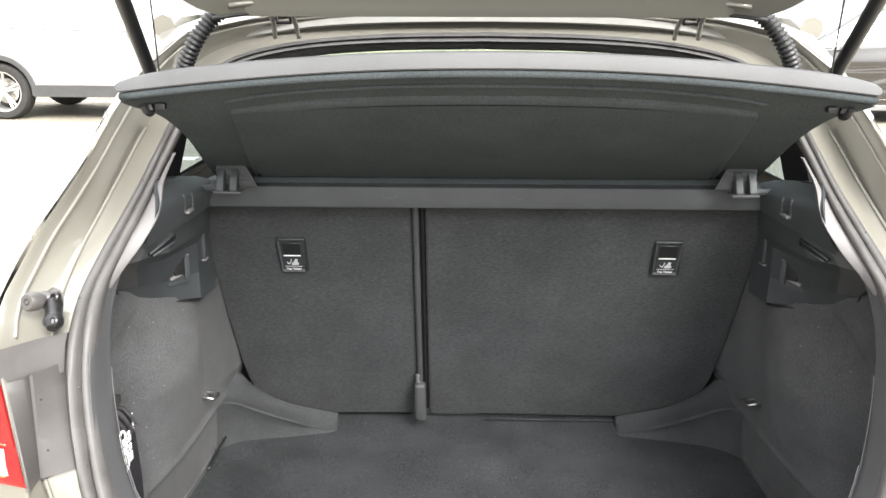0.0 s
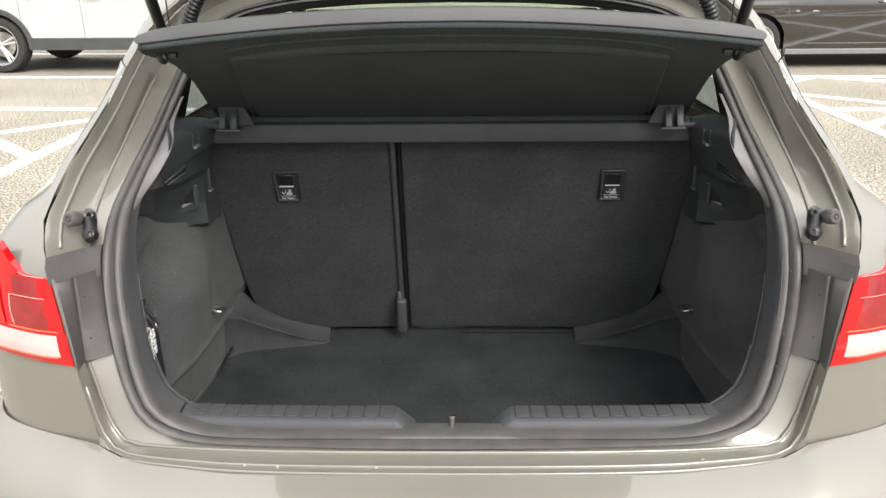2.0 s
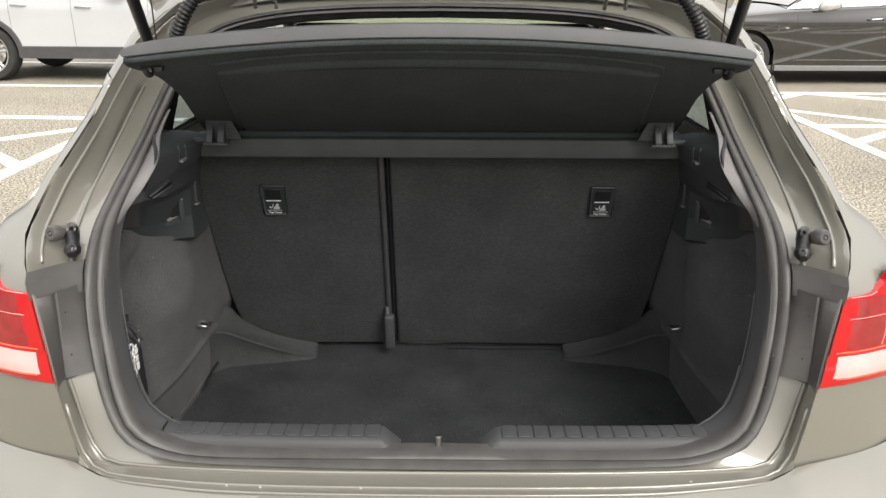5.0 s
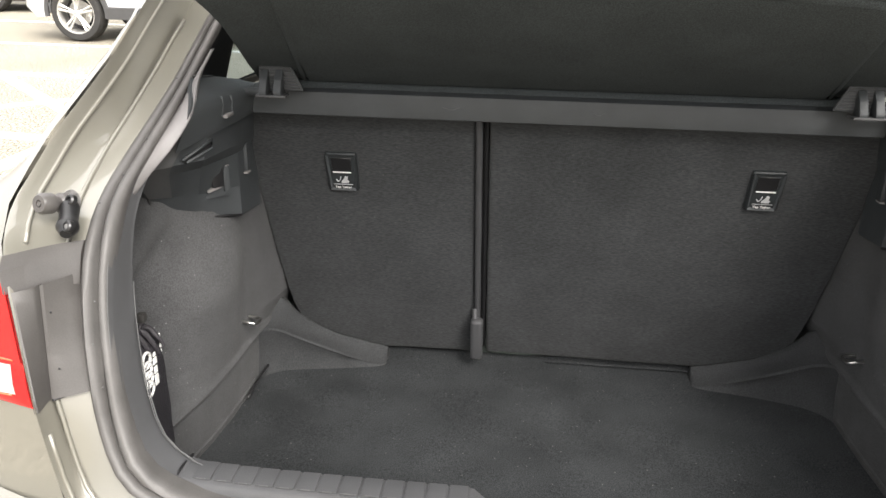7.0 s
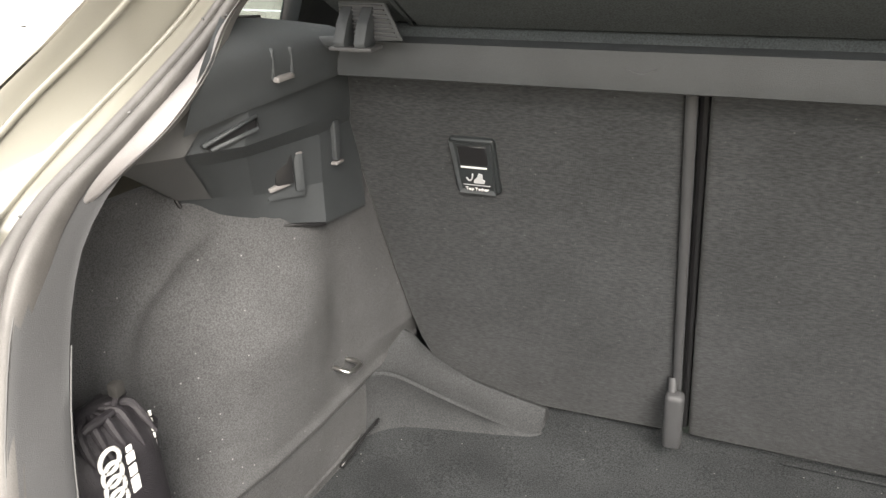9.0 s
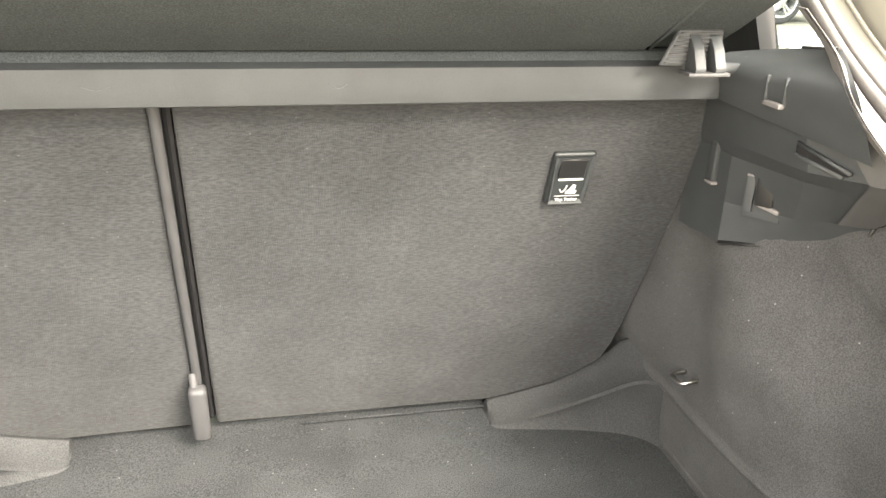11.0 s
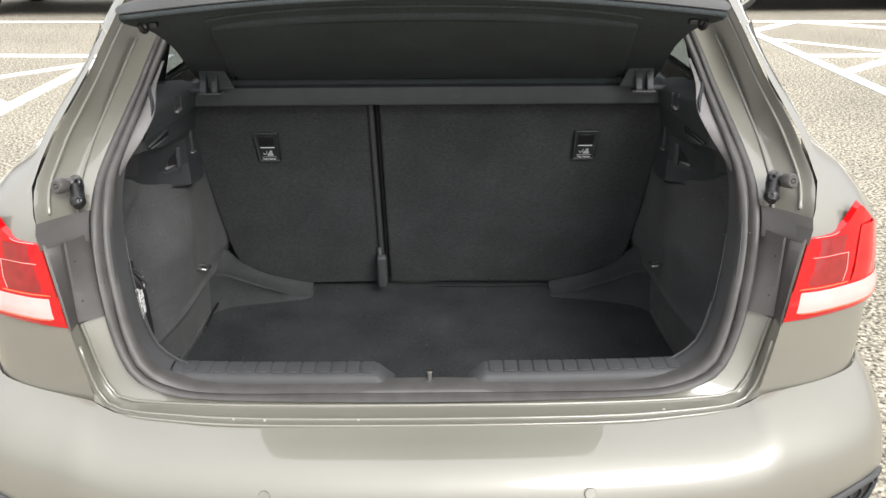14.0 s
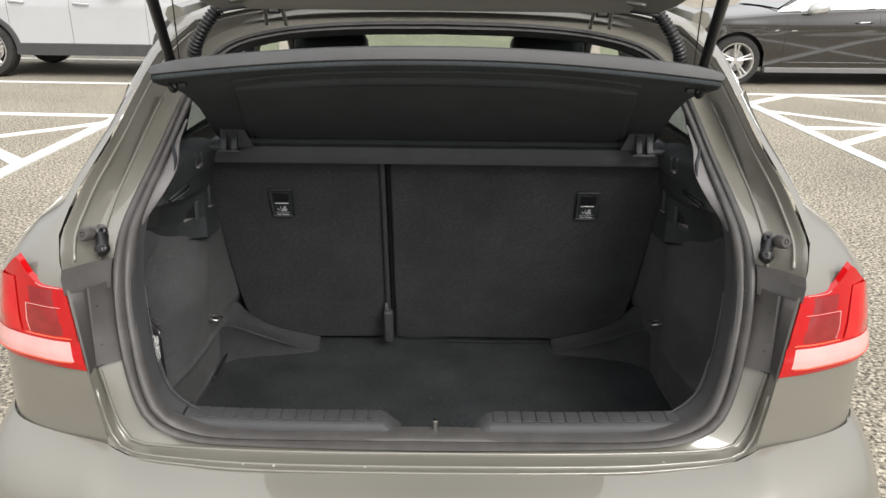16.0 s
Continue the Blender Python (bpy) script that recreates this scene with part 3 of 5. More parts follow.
for x, y, turn in ((-.745, .93, -90), (.745, .93, 90), (-.745, 3.28, -90), (.745, 3.28, 90)):
    wheel(car, (x, y, .32), .32, 5, .2).rotation_euler = (0, 0, radians(turn))

# ---- tail lamps, fillers and rubber stops ----
def lamp_surface(v, z, off, s):
    yc = np.interp(z, [.656, .825, .90, .965, 1.03], [.255, .258, .270, .288, .298])
    lean = 1 - .012 * min(1, max(0, (z - .90) / .1))
    x0 = np.interp(z, [.80, .825, .90, .965, 1.03], [.607, .613, .633, .651, .662])
    c = [(x * lean, yc + d) for x, d in PLAN[4:]]
    c[0] = (x0, np.interp(z, [.80, .825, .894, .963, 1.03], [.317, .317, .338, .361, .40]))
    c = spline(c, 60)
    i = v * 59
    p = np.array([np.interp(i, range(60), c[:, k]) for k in (0, 1)])
    q = np.array([np.interp(min(i + 1, 59), range(60), c[:, k]) - np.interp(max(i - 1, 0), range(60), c[:, k]) for k in (0, 1)])
    q /= np.linalg.norm(q)
    off *= min(1.0, .3 + v * 10) if off > .0046 else 1
    return np.array([(p[0] + off * q[1]) * s, p[1] - off * q[0], z])


def lamp_top(v):
    return np.interp(v, [0, .05, .085, .10, .12, .135, .15, .165, .185, .22, .27, .32, .5], [.964, .964, .966, .969, .977, .988, 1.0, 1.009, 1.002, .985, .964, .948, .935])


def tail_lamp(s):
    lamp = part("tail_lamp", loft("lens", [[lamp_surface(v, z0 + (lamp_top(v) - .905) * max(0, (z0 - .905) / .06) * (1 if z0 > .905 else 0) - (max(0, z0 - .905) if z0 > .905 else 0), o, s) for v in np.linspace(0.0, .5, 56)]
                 for z0, o in ((.822, -.004), (.8235, .005), (.828, .008), (.838, .0105), (.850, .0112), (.854, .0104), (.873, .0056), (.878, .0045), (.905, .0045), (.925, .0045), (.945, .0045), (.962, .004), (.965, -.006))]), M_LENS, car, "glossy red wrap-round tail lamp", 35)
    part("smoked_window", loft("smoked", [[lamp_surface(v, z, .0060, s) for v in np.linspace(.022, .150, 16)] for z in (.880, .897, .913, .926)]), M_LENSDARK, lamp, "smoked red lens panel")
    part("light_guide", tube("guide", [lamp_surface(v, .8765, .0062, s) for v in np.linspace(.02, .17, 24)], .0016, 6), M_LENSLINE, lamp, "orange light guide", 0)
    part("light_guide", tube("guide", [lamp_surface(v, .8365, .0110, s) for v in np.linspace(.035, .40, 24)], .0014, 6), M_LENSLINE, lamp, "orange light guide", 0)
    # pale pink puts the sky's reflection on this slope into the colour
    part("upper_band", loft("band", [[lamp_surface(v, z, o, s) for v in np.linspace(.028, .40, 26)] for z, o in ((.838, .0111), (.844, .0115), (.850, .0118), (.854, .0110), (.864, .0086), (.871, .0068))]), M_LENSCLEAR, lamp, "pale pink clear lens band, the sky's reflection in its colour")
    part("outer_band", loft("oband", [[lamp_surface(v, z, .0062 + .0030 * math.exp(-((v - .235) / .03) ** 2), s) for z in np.linspace(.876, min(lamp_top(.2), .968), 12)] for v in np.linspace(.185, .30, 10)]), M_LENSROSE, lamp, "bright red outer lens band")
    part("smoked_edge", loft("edge", [[lamp_surface(v, z, .0050, s) for z in np.linspace(.827, .958, 14)] for v in (.0, .012, .026)]), M_LENSDARK, lamp, "dark inner edge of the lens")
    part("upper_smoked_strip", loft("strip", [[lamp_surface(v, z, .0055, s) for v in np.linspace(.026, .135, 14)] for z in (.930, .944, .958)]), M_LENSDARK, lamp)
    for pts in ([(.022, .928), (.09, .9285), (.150, .928)], [(.150, .928), (.154, .90), (.152, .880)], [(.022, .9615), (.08, .9625), (.10, .966)]):
        part("lens_line", tube("line", [lamp_surface(v, z, .0062, s) for v, z in spline(pts, 20)], .0007, 5), M_LENSCLEAR, lamp, sharp=0)
    # closing wall on the boot side
    e = [lamp_surface(0, z, .002, s) for z in np.linspace(.824, .964, 14)]
    part("lens_wall", loft("wall", [e, [p + np.array([s * .004, .02, 0]) for p in e]]), M_LENSDARK, lamp)


def filler(s):
    """Grey plastic cover between the weather strip and the lamp."""
    zz = np.linspace(.815, .953, 18)
    a = np.stack([np.interp(zz, SEAL[14:40, 2], SEAL[14:40, 0]) + .018, np.interp(zz, SEAL[14:40, 2], SEAL[14:40, 1]) - .004, zz], 1)
    m = np.stack([np.interp(zz, [.81, .98], [.613, .628]), np.interp(zz, [.81, .98], [.352, .392]), zz], 1)
    r = np.stack([np.interp(zz, [.815, .825, .894, .963, .972], [.610, .611, .629, .648, .650]), np.interp(zz, [.815, .825, .894, .963, .972], [.318, .318, .339, .362, .365]), zz], 1)
    part("lamp_cover", loft("cover", [flip(q, s) for q in (a + (0, .01, 0), a, a + (m - a) * .5 + (0, -.003, 0), m - (.004, 0, 0), m + (0, -.001, 0), m + (.0015, .004, 0))]), M_FILLER, car, "grey plastic cover beside the lamp", 30)
    part("lamp_cover_strip", loft("strip", [flip(q, s) for q in (m + (.001, .004, 0), m + (r - m) * .06 + (0, -.006, 0), m + (r - m) * .16 + (0, -.007, 0), m + (r - m) * .9 + (0, -.002, 0), r + (.004, -.001, 0), r + (.008, .012, 0))]), M_FILLER, car, "grey bevelled strip beside the lamp", 30)
    cap = [(.600, .440, .975), (.626, .405, .977), (.657, .360, .979)]
    cap2 = [(.598, .424, .940), (.624, .394, .946), (.651, .352, .953)]
    top = [(.600, .452, .988), (.627, .424, .990), (.662, .378, .991)]
    part("cover_cap", thick("cap", [flip(spline(q, 12), s) for q in (top, cap, cap2, [(x, y + .006, z - .004) for x, y, z in cap2])], (0, .01, -.004)), M_FILLER, car, "grey plastic cap over the lamp cover", 30)
    part("joint_line", tube("joint", flip([(.583, .376, .8145), (.600, .366, .8135), (.612, .351, .8135)], s), .0016, 6, 8), M_BLACK, car, sharp=0)
    for x, y, z in ((.60, .362, .93), (.60, .360, .855)):
        part("water_drop", lathe([(0, -.0012), (.0012, -.0009), (.0018, 0)], 8), M_BLACK, car).location = (s * x, y - .002, z)


def rubber_stop(s):
    """Round buffer beside its two-lobed bolted black bracket."""
    me = tube("arm", [(s * .008, .024, .014), (s * .006, .018, .011), (s * .003, .008, .004), (-s * .002, -.005, -.003), (-s * .006, -.017, -.010), (-s * .008, -.025, -.014)], [.006, .0125, .0120, .0115, .0145, .007], 16, 18)
    b = part("stop_bracket", me, M_BLACK, car, "black buffer bracket")
    b.location = (s * .616, .452, 1.018)
    k = part("rubber_buffer", lathe([(0, -.040), (.003, -.040), (.004, -.037), (.005, -.040), (.0105, -.040), (.0135, -.036), (.0135, -.022), (.010, -.019), (.0095, -.012), (.013, -.008), (.013, .004), (.017, .010)], 24), M_FILLER, b, "grey rubber buffer")
    k.location, k.rotation_euler = (s * .017, .024, .010), (radians(-14), 0, radians(18 * s))
    for at in ((-s * .012, -.025, -.003), (s * .001, .010, .019)):
        part("bolt", lathe([(0, .001), (.0038, .001), (.0044, -.003), (.006, -.003), (.0078, -.001), (.0078, .005)], 14), M_DARKBOLT, b).matrix_basis = Matrix.Translation(at) @ Matrix.Rotation(radians(24 * s), 4, "Z") @ Matrix.Rotation(radians(-28), 4, "X")


for s in (-1, 1):
    tail_lamp(s), filler(s), rubber_stop(s)

# rain drops on strip and paint
rng = random.Random(9)
for s in (-1, 1):
    for i in range(9):
        k = rng.randrange(16, 44)
        p = SEAL[k] + np.array([rng.uniform(-.004, .012), -.0145, 0])
        d = part("water_drop", lathe([(0, -.0012), (.0010, -.0008), (.0016, .0004)], 8), M_WATER, weather)
        d.location = (s * p[0], p[1], p[2])

# ---- boot lining ----
def seat_y(z):
    return 1.13 - .372 * (z - .49)


fl = bmesh.new()
bmesh.ops.create_grid(fl, x_segments=40, y_segments=30, size=1)
for v in fl.verts:
    x, y = v.co.x * .60, .772 + v.co.y * .382
    v.co = (x, y, .484 + .003 * noise.noise(Vector((x * 6, y * 6, 0))) + .012 * max(0, (y - 1.08) / .05) ** 2 * .2)
boot = thing("boot_floor", "dark charcoal carpeted boot floor", "boot floor")
part("carpet", fl, M_FLOOR, boot)
part("carpet_edge", tube("edge", [(x, 1.150, .487 + .004 * math.sin(x * 9)) for x in np.linspace(-.33, .33, 30)], .005, 8), M_FLOOR, boot)
part("board", box((1.08, .72, .02), (0, .77, .466), .004), M_BLACK, boot)


WALL_Y = (.40, .46, .50, .54, .60, .66, .70, .74, .78, .82, .86, .90, .93, .97, 1.05, 1.12)
WALL = {.48: (.574, .588, .612, .618, .612, .602, .595, .590, .586, .583, .581, .580, .579, .578, .575, .572),
        .598: (.574, .588, .612, .616, .608, .598, .590, .584, .580, .577, .575, .574, .573, .571, .566, .560),
        .66: (.574, .588, .628, .650, .652, .636, .610, .588, .573, .565, .566, .573, .570, .561, .541, .530),
        .78: (.574, .588, .628, .655, .662, .650, .606, .572, .552, .545, .551, .567, .563, .551, .544, .539),
        .89: (.574, .588, .628, .655, .664, .662, .656, .640, .612, .584, .562, .558, .553, .548, .546, .545),
        .98: (.574, .588, .628, .655, .664, .664, .662, .652, .630, .600, .570, .560, .555, .550, .546, .545)}


def wall_raw(y, z):
    return np.interp(z, list(WALL), [np.interp(y, WALL_Y, r) for r in WALL.values()])


def wall_x(y, z):
    """Half width of the carpeted side lining."""
    dz = .028 if z > .66 else .006
    x = sum(wall_raw(y + a, z + b) for a in (-.016, 0, .016) for b in (-dz, 0, dz)) / 9
    # ledge along the foot of the wall
    ridge = .0075 * math.exp(-((z - .600) / .0075) ** 2) * min(1, max(0, (y - .50) / .08))
    # welt along the edge of the wheel arch
    ridge += .008 * math.exp(-((y - np.interp(z, [.66, .74, .807, .85, .884, .911], [.600, .602, .614, .644, .697, .742])) / .019) ** 2) * min(1, max(0, (z - .68) / .08))
    return x - ridge + .0016 * noise.noise(Vector((y * 17, z * 17, 3)))


def side_lining(s):
    lin = thing("side_lining", "dark grey felt side lining of the boot", "boot lining", "boot side linings")
    rows = []
    for z in np.r_[np.linspace(.478, .575, 8), np.linspace(.581, .622, 15), np.linspace(.634, .975, 52)]:
        rows.append([(s * wall_x(y, z), y, z) for y in np.linspace(np.interp(z, [.80, .90, .975], [.405, .45, .48]), 1.12, 140)])
    part("carpet", thick("lining", rows, (s * .012, 0, 0)), M_LINING, lin, "moulded charcoal felt")
    # foot in front of the seat back: a folded ramp that runs out along the seat's lower edge
    rows = []
    for x, yf, yo, zo, zt in ((.590, .930, .922, .598, .640), (.584, .955, .946, .598, .640), (.577, .976, .966, .597, .639), (.566, .994, .984, .595, .638), (.552, 1.008, .998, .591, .634), (.539, 1.017, 1.007, .585, .626), (.524, 1.024, 1.015, .576, .600), (.506, 1.030, 1.022, .564, .580), (.475, 1.038, 1.033, .546, .556), (.440, 1.046, 1.042, .529, .539), (.400, 1.054, 1.052, .511, .527), (.365, 1.061, 1.060, .498, .517), (.338, 1.067, 1.068, .490, .511), (.328, 1.075, 1.077, .488, .507), (.324, 1.082, 1.085, .479, .482)):
        ys, k = seat_y(zt) - .004, min(1, (zo - .487) / .06)
        rows.append([(s * x, yf - .006, .476), (s * x, yf, .487), (s * x, yf + (yo - yf) * .5 + .004 * k, .487 + (zo - .487) * .5), (s * x, yo + .002, zo - .006 * k), (s * x, yo - .0015, zo), (s * x, yo + .002, zo + .0045 * k), (s * x, yo + .010, zo + .002 * k),
                     (s * x, yo + (ys - yo) * .5, zo + (zt - zo) * .30), (s * x, ys - .014, zt - .008), (s * x, ys - .006, zt), (s * x, ys + .004, zt - .003), (s * x, ys + .012, .476)])
    part("arch_foot", loft("foot", rows), M_FOOT, lin, "felt-covered foot of the wheel arch", 50)
    # cut in the felt at the floor's edge
    if s < 0:
        part("felt_cut", tube("cut", [(-.5600, .988, .514), (-.5655, .945, .507), (-.5700, .885, .496)], .0028, 6, 8), M_BLACK, lin, sharp=0)
    part("lower_step", tube("step", [(s * (wall_x(y, .50) + .003), y, .497) for y in np.linspace(.55, .96, 20)], .006, 8), M_LINING, lin, sharp=0)
    # lashing eye
    eye = [(.572, .890, .662), (.556, .889, .660), (.546, .894, .657), (.545, .918, .655), (.555, .924, .655), (.572, .925, .656)]
    part("lashing_eye", tube("eye", flip(eye, s), .0032, 10, 30), M_STEEL, lin, "steel lashing eye", 0)
    part("eye_plate", box((.010, .044, .020), (s * .576, .908, .658), .003), M_CARPET, lin)
    # hard upper panel
    cols = [[(.652, .752, .915), (.645, .725, .955), (.628, .660, 1.0), (.614, .625, 1.02), (.606, .615, 1.03), (.575, .660, 1.072), (.556, .690, 1.108)],
            [(.603, .806, .899), (.590, .788, .945), (.566, .752, 1.003), (.556, .740, 1.014), (.550, .730, 1.022), (.540, .735, 1.07), (.533, .74, 1.10)],
            [(.546, .866, .888), (.547, .868, .940), (.546, .868, 1.0), (.541, .864, 1.010), (.537, .856, 1.020), (.530, .846, 1.065), (.524, .838, 1.095)],
            [(.546, .968, .877), (.546, .962, .94), (.545, .950, 1.0), (.541, .945, 1.010), (.538, .94, 1.020), (.530, .93, 1.06), (.526, .92, 1.092)]]
    rows = []
    for i in range(7):
        c = [np.array(q[i]) for q in cols]
        rows.append([c[j] + (c[j + 1] - c[j]) * k for j in range(3) for k in (0, .25, .5, .75)] + [c[3]])
    up = part("upper_panel", thick("upper", [flip(r, s) for r in rows], (.012 * s, .0, 0)), M_PLASTIC, lin, "grained black plastic upper side panel", 14)
    part("panel_edge", tube("pe", flip([(.645, .722, .956), (.649, .738, .93), (.651, .752, .915), (.628, .778, .905), (.602, .805, .898), (.574, .836, .893), (.546, .865, .887)], s), .0025, 6), M_BLACK, up, sharp=0)
    # lighter trim that runs from the pillar cover onto the panel
    rows = []
    for i in range(1, 7):
        c0, c1 = np.array(cols[0][i]), np.array(cols[1][i])
        rows.append([c0 + (c1 - c0) * k + np.array([-.0035, -.002, 0]) for k in np.linspace(-.03, (.0, .42, .46, .48, .48, .50, .52)[i], 8)])
    part("pillar_trim", thick("ptrim", [flip(r, s) for r in rows], (.003 * s, .001, 0)), M_SIDETRIM, lin, "grey plastic trim below the pillar cover", 20)
    # upper step with the shelf rest
    q0 = [(.556, .655, 1.062), (.537, .72, 1.071), (.522, .785, 1.077), (.513, .844, 1.081), (.511, .90, 1.082)]
    q1 = [(.537, .665, 1.116), (.528, .73, 1.117), (.518, .79, 1.115), (.511, .85, 1.112), (.510, .90, 1.111)]
    q2 = [(.562, .735, 1.152), (.558, .79, 1.143), (.555, .85, 1.132), (.553, .88, 1.126), (.552, .92, 1.118)]
    part("shelf_rest", thick("rest", [flip(r, s) for r in spline_grid([q0, q1, q2])], (.006 * s, 0, -.012)), M_PLASTIC, lin, "", 30)
    # clip, slot, small bracket; lit edges painted pale, the slot's dark as black block
    clip = part("spring_clip", box((.006, .005, .032), (s * .524, .757, 1.102), .0015, 1), M_PLASTIC, lin, "black plastic clip")
    part("clip_post", box((.006, .005, .032), (s * .519, .783, 1.100), .0015, 1), M_PLASTIC, clip)
    part("clip_lip", box((.008, .031, .006), (s * .520, .770, 1.087), .002), M_DTRIM, clip)
    turn = Matrix.Rotation(radians(40 * s), 4, "Z")
    part("slot_frame", box((.012, .046, .082), (s * .5735, .826, .972), .004, 2, turn), M_PLASTIC, lin)
    part("slot", box((.014, .022, .050), (s * .5690, .8190, .976), .003, 2, turn), M_BLACK, lin, "black slot")
    part("slot_lip", box((.014, .026, .006), (s * .574, .814, .950), .002, 2, turn @ Matrix.Rotation(radians(14), 4, "X")), M_DTRIM, lin, "slot lip, its lit edge painted pale")
    part("slot_cheek", box((.010, .012, .046), (s * .5590, .8360, .962), .003, 2, turn), M_PLASTIC, lin)
    part("cheek_lit_edge", box((.011, .012, .0025), (s * .5588, .8360, .9855), .001, 1, turn), M_DTRIM, lin)
    pk = part("finger_pocket", tube("pocket", flip([(.5640, .683, 1.0330), (.5400, .7424, 1.0520), (.5415, .745, 1.038), (.5620, .692, 1.0270)], s), .0024, 6, closed=True), M_PLASTIC, lin, "small wedge-shaped pocket", 0)
    part("pocket_floor", thick("pf", [flip([(.5645, .684, 1.0325), (.5408, .7416, 1.0510)], s), flip([(.5625, .693, 1.0275), (.5423, .744, 1.039)], s)], (.004 * s, 0, 0)), M_BLACK, pk)
    part("rib_bracket", box((.008, .014, .050), (s * .543, .900, .985), .003, 2), M_PLASTIC, lin)
    part("bracket_lit_edge", box((.012, .018, .004), (s * .5440, .899, .957), .001, 1), M_DTRIM, lin)
    part("fixing_screw", lathe([(0, -.003), (.004, -.003), (.005, 0)], 12), M_STEEL, lin).location = (s * .540, .968, .975)
    # pale pillar cover between seal and upper panel
    o = [(.572, .512, 1.020), (.574, .56, 1.045), (.574, .62, 1.072), (.568, .69, 1.108), (.558, .742, 1.148), (.548, .79, 1.185)]
    i = [(.572, .530, 1.019), (.566, .575, 1.040), (.552, .625, 1.068), (.535, .665, 1.109), (.541, .715, 1.150), (.538, .77, 1.186)]
    o, i = spline(o, 24), spline(i, 24)
    part("pillar_cover", thick("pc", [flip(r, s) for r in (o, o + (i - o) * .35 + (0, -.004, 0), o + (i - o) * .7 + (0, -.003, 0), i, i + (.006, .02, 0))], (0, .006, 0)), M_DTRIM, lin, "pale grey pillar cover", 40)
    part("cover_gap", tube("gap", flip([(.566, .735, 1.152), (.548, .745, 1.150), (.538, .765, 1.148)], s), .0016, 6, 8), M_BLACK, lin, sharp=0)
    # upper pillar lining past the shelf, round to the roof
    rows = []
    for a in np.linspace(0, 1, 20):
        k = 47 + a * 24
        p = np.array([np.interp(k, range(N), SEAL[:, c]) for c in range(3)])
        c = np.array([0, .95, 1.15])
        d = (c - p) * [1, 0, 1]
        d /= np.linalg.norm(d)
        rows.append([p + d * .008 + (0, .004, 0), p + d * .014 + (0, .03, 0), p + d * .018 + (0, .05, 0), p + d * .018 + (0, .06 + .06 * a, 0)])
    part("pillar_lining", loft("pl", [flip(r, s) for r in rows]), M_PLASTIC, lin)
    return lin


def spline_grid(rows, n=24, m=14):
    rows = [spline(r, n) for r in rows]
    cols = [spline([r[j] for r in rows], m) for j in range(n)]
    return [[cols[j][i] for j in range(n)] for i in range(m)]


for s in (-1, 1):
    side_lining(s)
    # grey frame that borders the opening inside the weather strip
    a, b = [], []
    k0, k1 = 16, 43
    A = SEAL[k0:k1]
    cx = np.array([0, 0, .92])
    d = (cx - A) * [1, 0, 1]
    d /= np.linalg.norm(d, axis=1)[:, None]
    w = np.interp(np.arange(k0, k1), [k0, k0 + 5, k1 - 8, k1 - 1], [.022, .017, .015, .010])[:, None]
    dy = np.interp(np.arange(k0, k1), [k0, k0 + 6, k1 - 8, k1 - 1], [.064, .060, .052, .020])[:, None] * np.array([[0, 1, 0]])
    A = A + np.interp(np.arange(k0, k1), [k0, k0 + 3], [-.014, 0])[:, None] * np.array([[0, 0, 1]])
    fr = [A + d * .010 + (0, .004, 0), A + d * .013 + (0, -.002, 0), A + d * .016 + (0, .006, 0), A + d * w + dy * .8, A + d * (w + .002) + dy * .93, A + d * w + dy, A + d * w * .6 + dy * 1.1]
    f = part("opening_frame", loft("frame", [flip(r, s) for r in fr]), M_TRIM, car, "grey plastic frame of the boot opening", 45)
    # thin paler tubes paint the specular line along the frame's edges
    part("edge_glint", tube("edge", flip((A + d * .012 + (0, -.003, 0))[1:], s), .0008, 6), M_SIDETRIM, f, sharp=0)
    for q, h0, h1 in ((1.0, 1, 13), (1.25, 1, 8)):
        part("edge_glint", tube("edge", flip((A + d * (w + .003) * q + dy * (.95 - .25 * (q - 1)))[h0:h1], s), .0008, 6), M_SIDETRIM, f, sharp=0)

# ---- load sill ----
SILL = [(.348, .668), (.350, .682), (.353, .692), (.359, .697), (.382, .699), (.400, .698), (.405, .692), (.407, .680), (.408, .478), (.395, .478), (.36, .655)]


def sill(s):
    tr = thing("sill_trim", "ribbed dark grey plastic load sill trim", "sill trim", "load sill trims")
    rows = []
    for x, h, dy in ((.068, -.028, .0), (.074, -.022, .0), (.098, -.001, 0), (.104, 0, 0), (.25, 0, .001), (.38, .001, .003), (.452, .003, .006), (.478, .006, .010)):
        rows.append([(s * x + .006, y + dy, z + (h if z > .6 else 0)) for y, z in SILL])
    part("cover", loft("sill", rows, True), M_TRIM, tr, "", 35)
    for i in range(13):
        x = .118 + i * .0275
        dz = .0012 + .003 * max(0, (x - .38) / .1)
        dy = .003 * max(0, (x - .25) / .13)
        b = box((.0245, .036, .004), (s * x + .008, .382 + dy, .6978 + dz), .0018, 2)
        part("rib", b, M_TRIM, tr)
        part("rib_end", box((.012, .0012, .0014), (s * x + .008, .3632 + dy, .6998 + dz), 0, 1), M_SIDETRIM, tr)
    part("joint_line", tube("j", flip([(.479, .358, .686), (.4795, .367, .7035), (.479, .392, .7065), (.477, .414, .704)], s) + np.array([.008, 0, 0]), .0022, 6, 12), M_BLACK, tr, sharp=0)


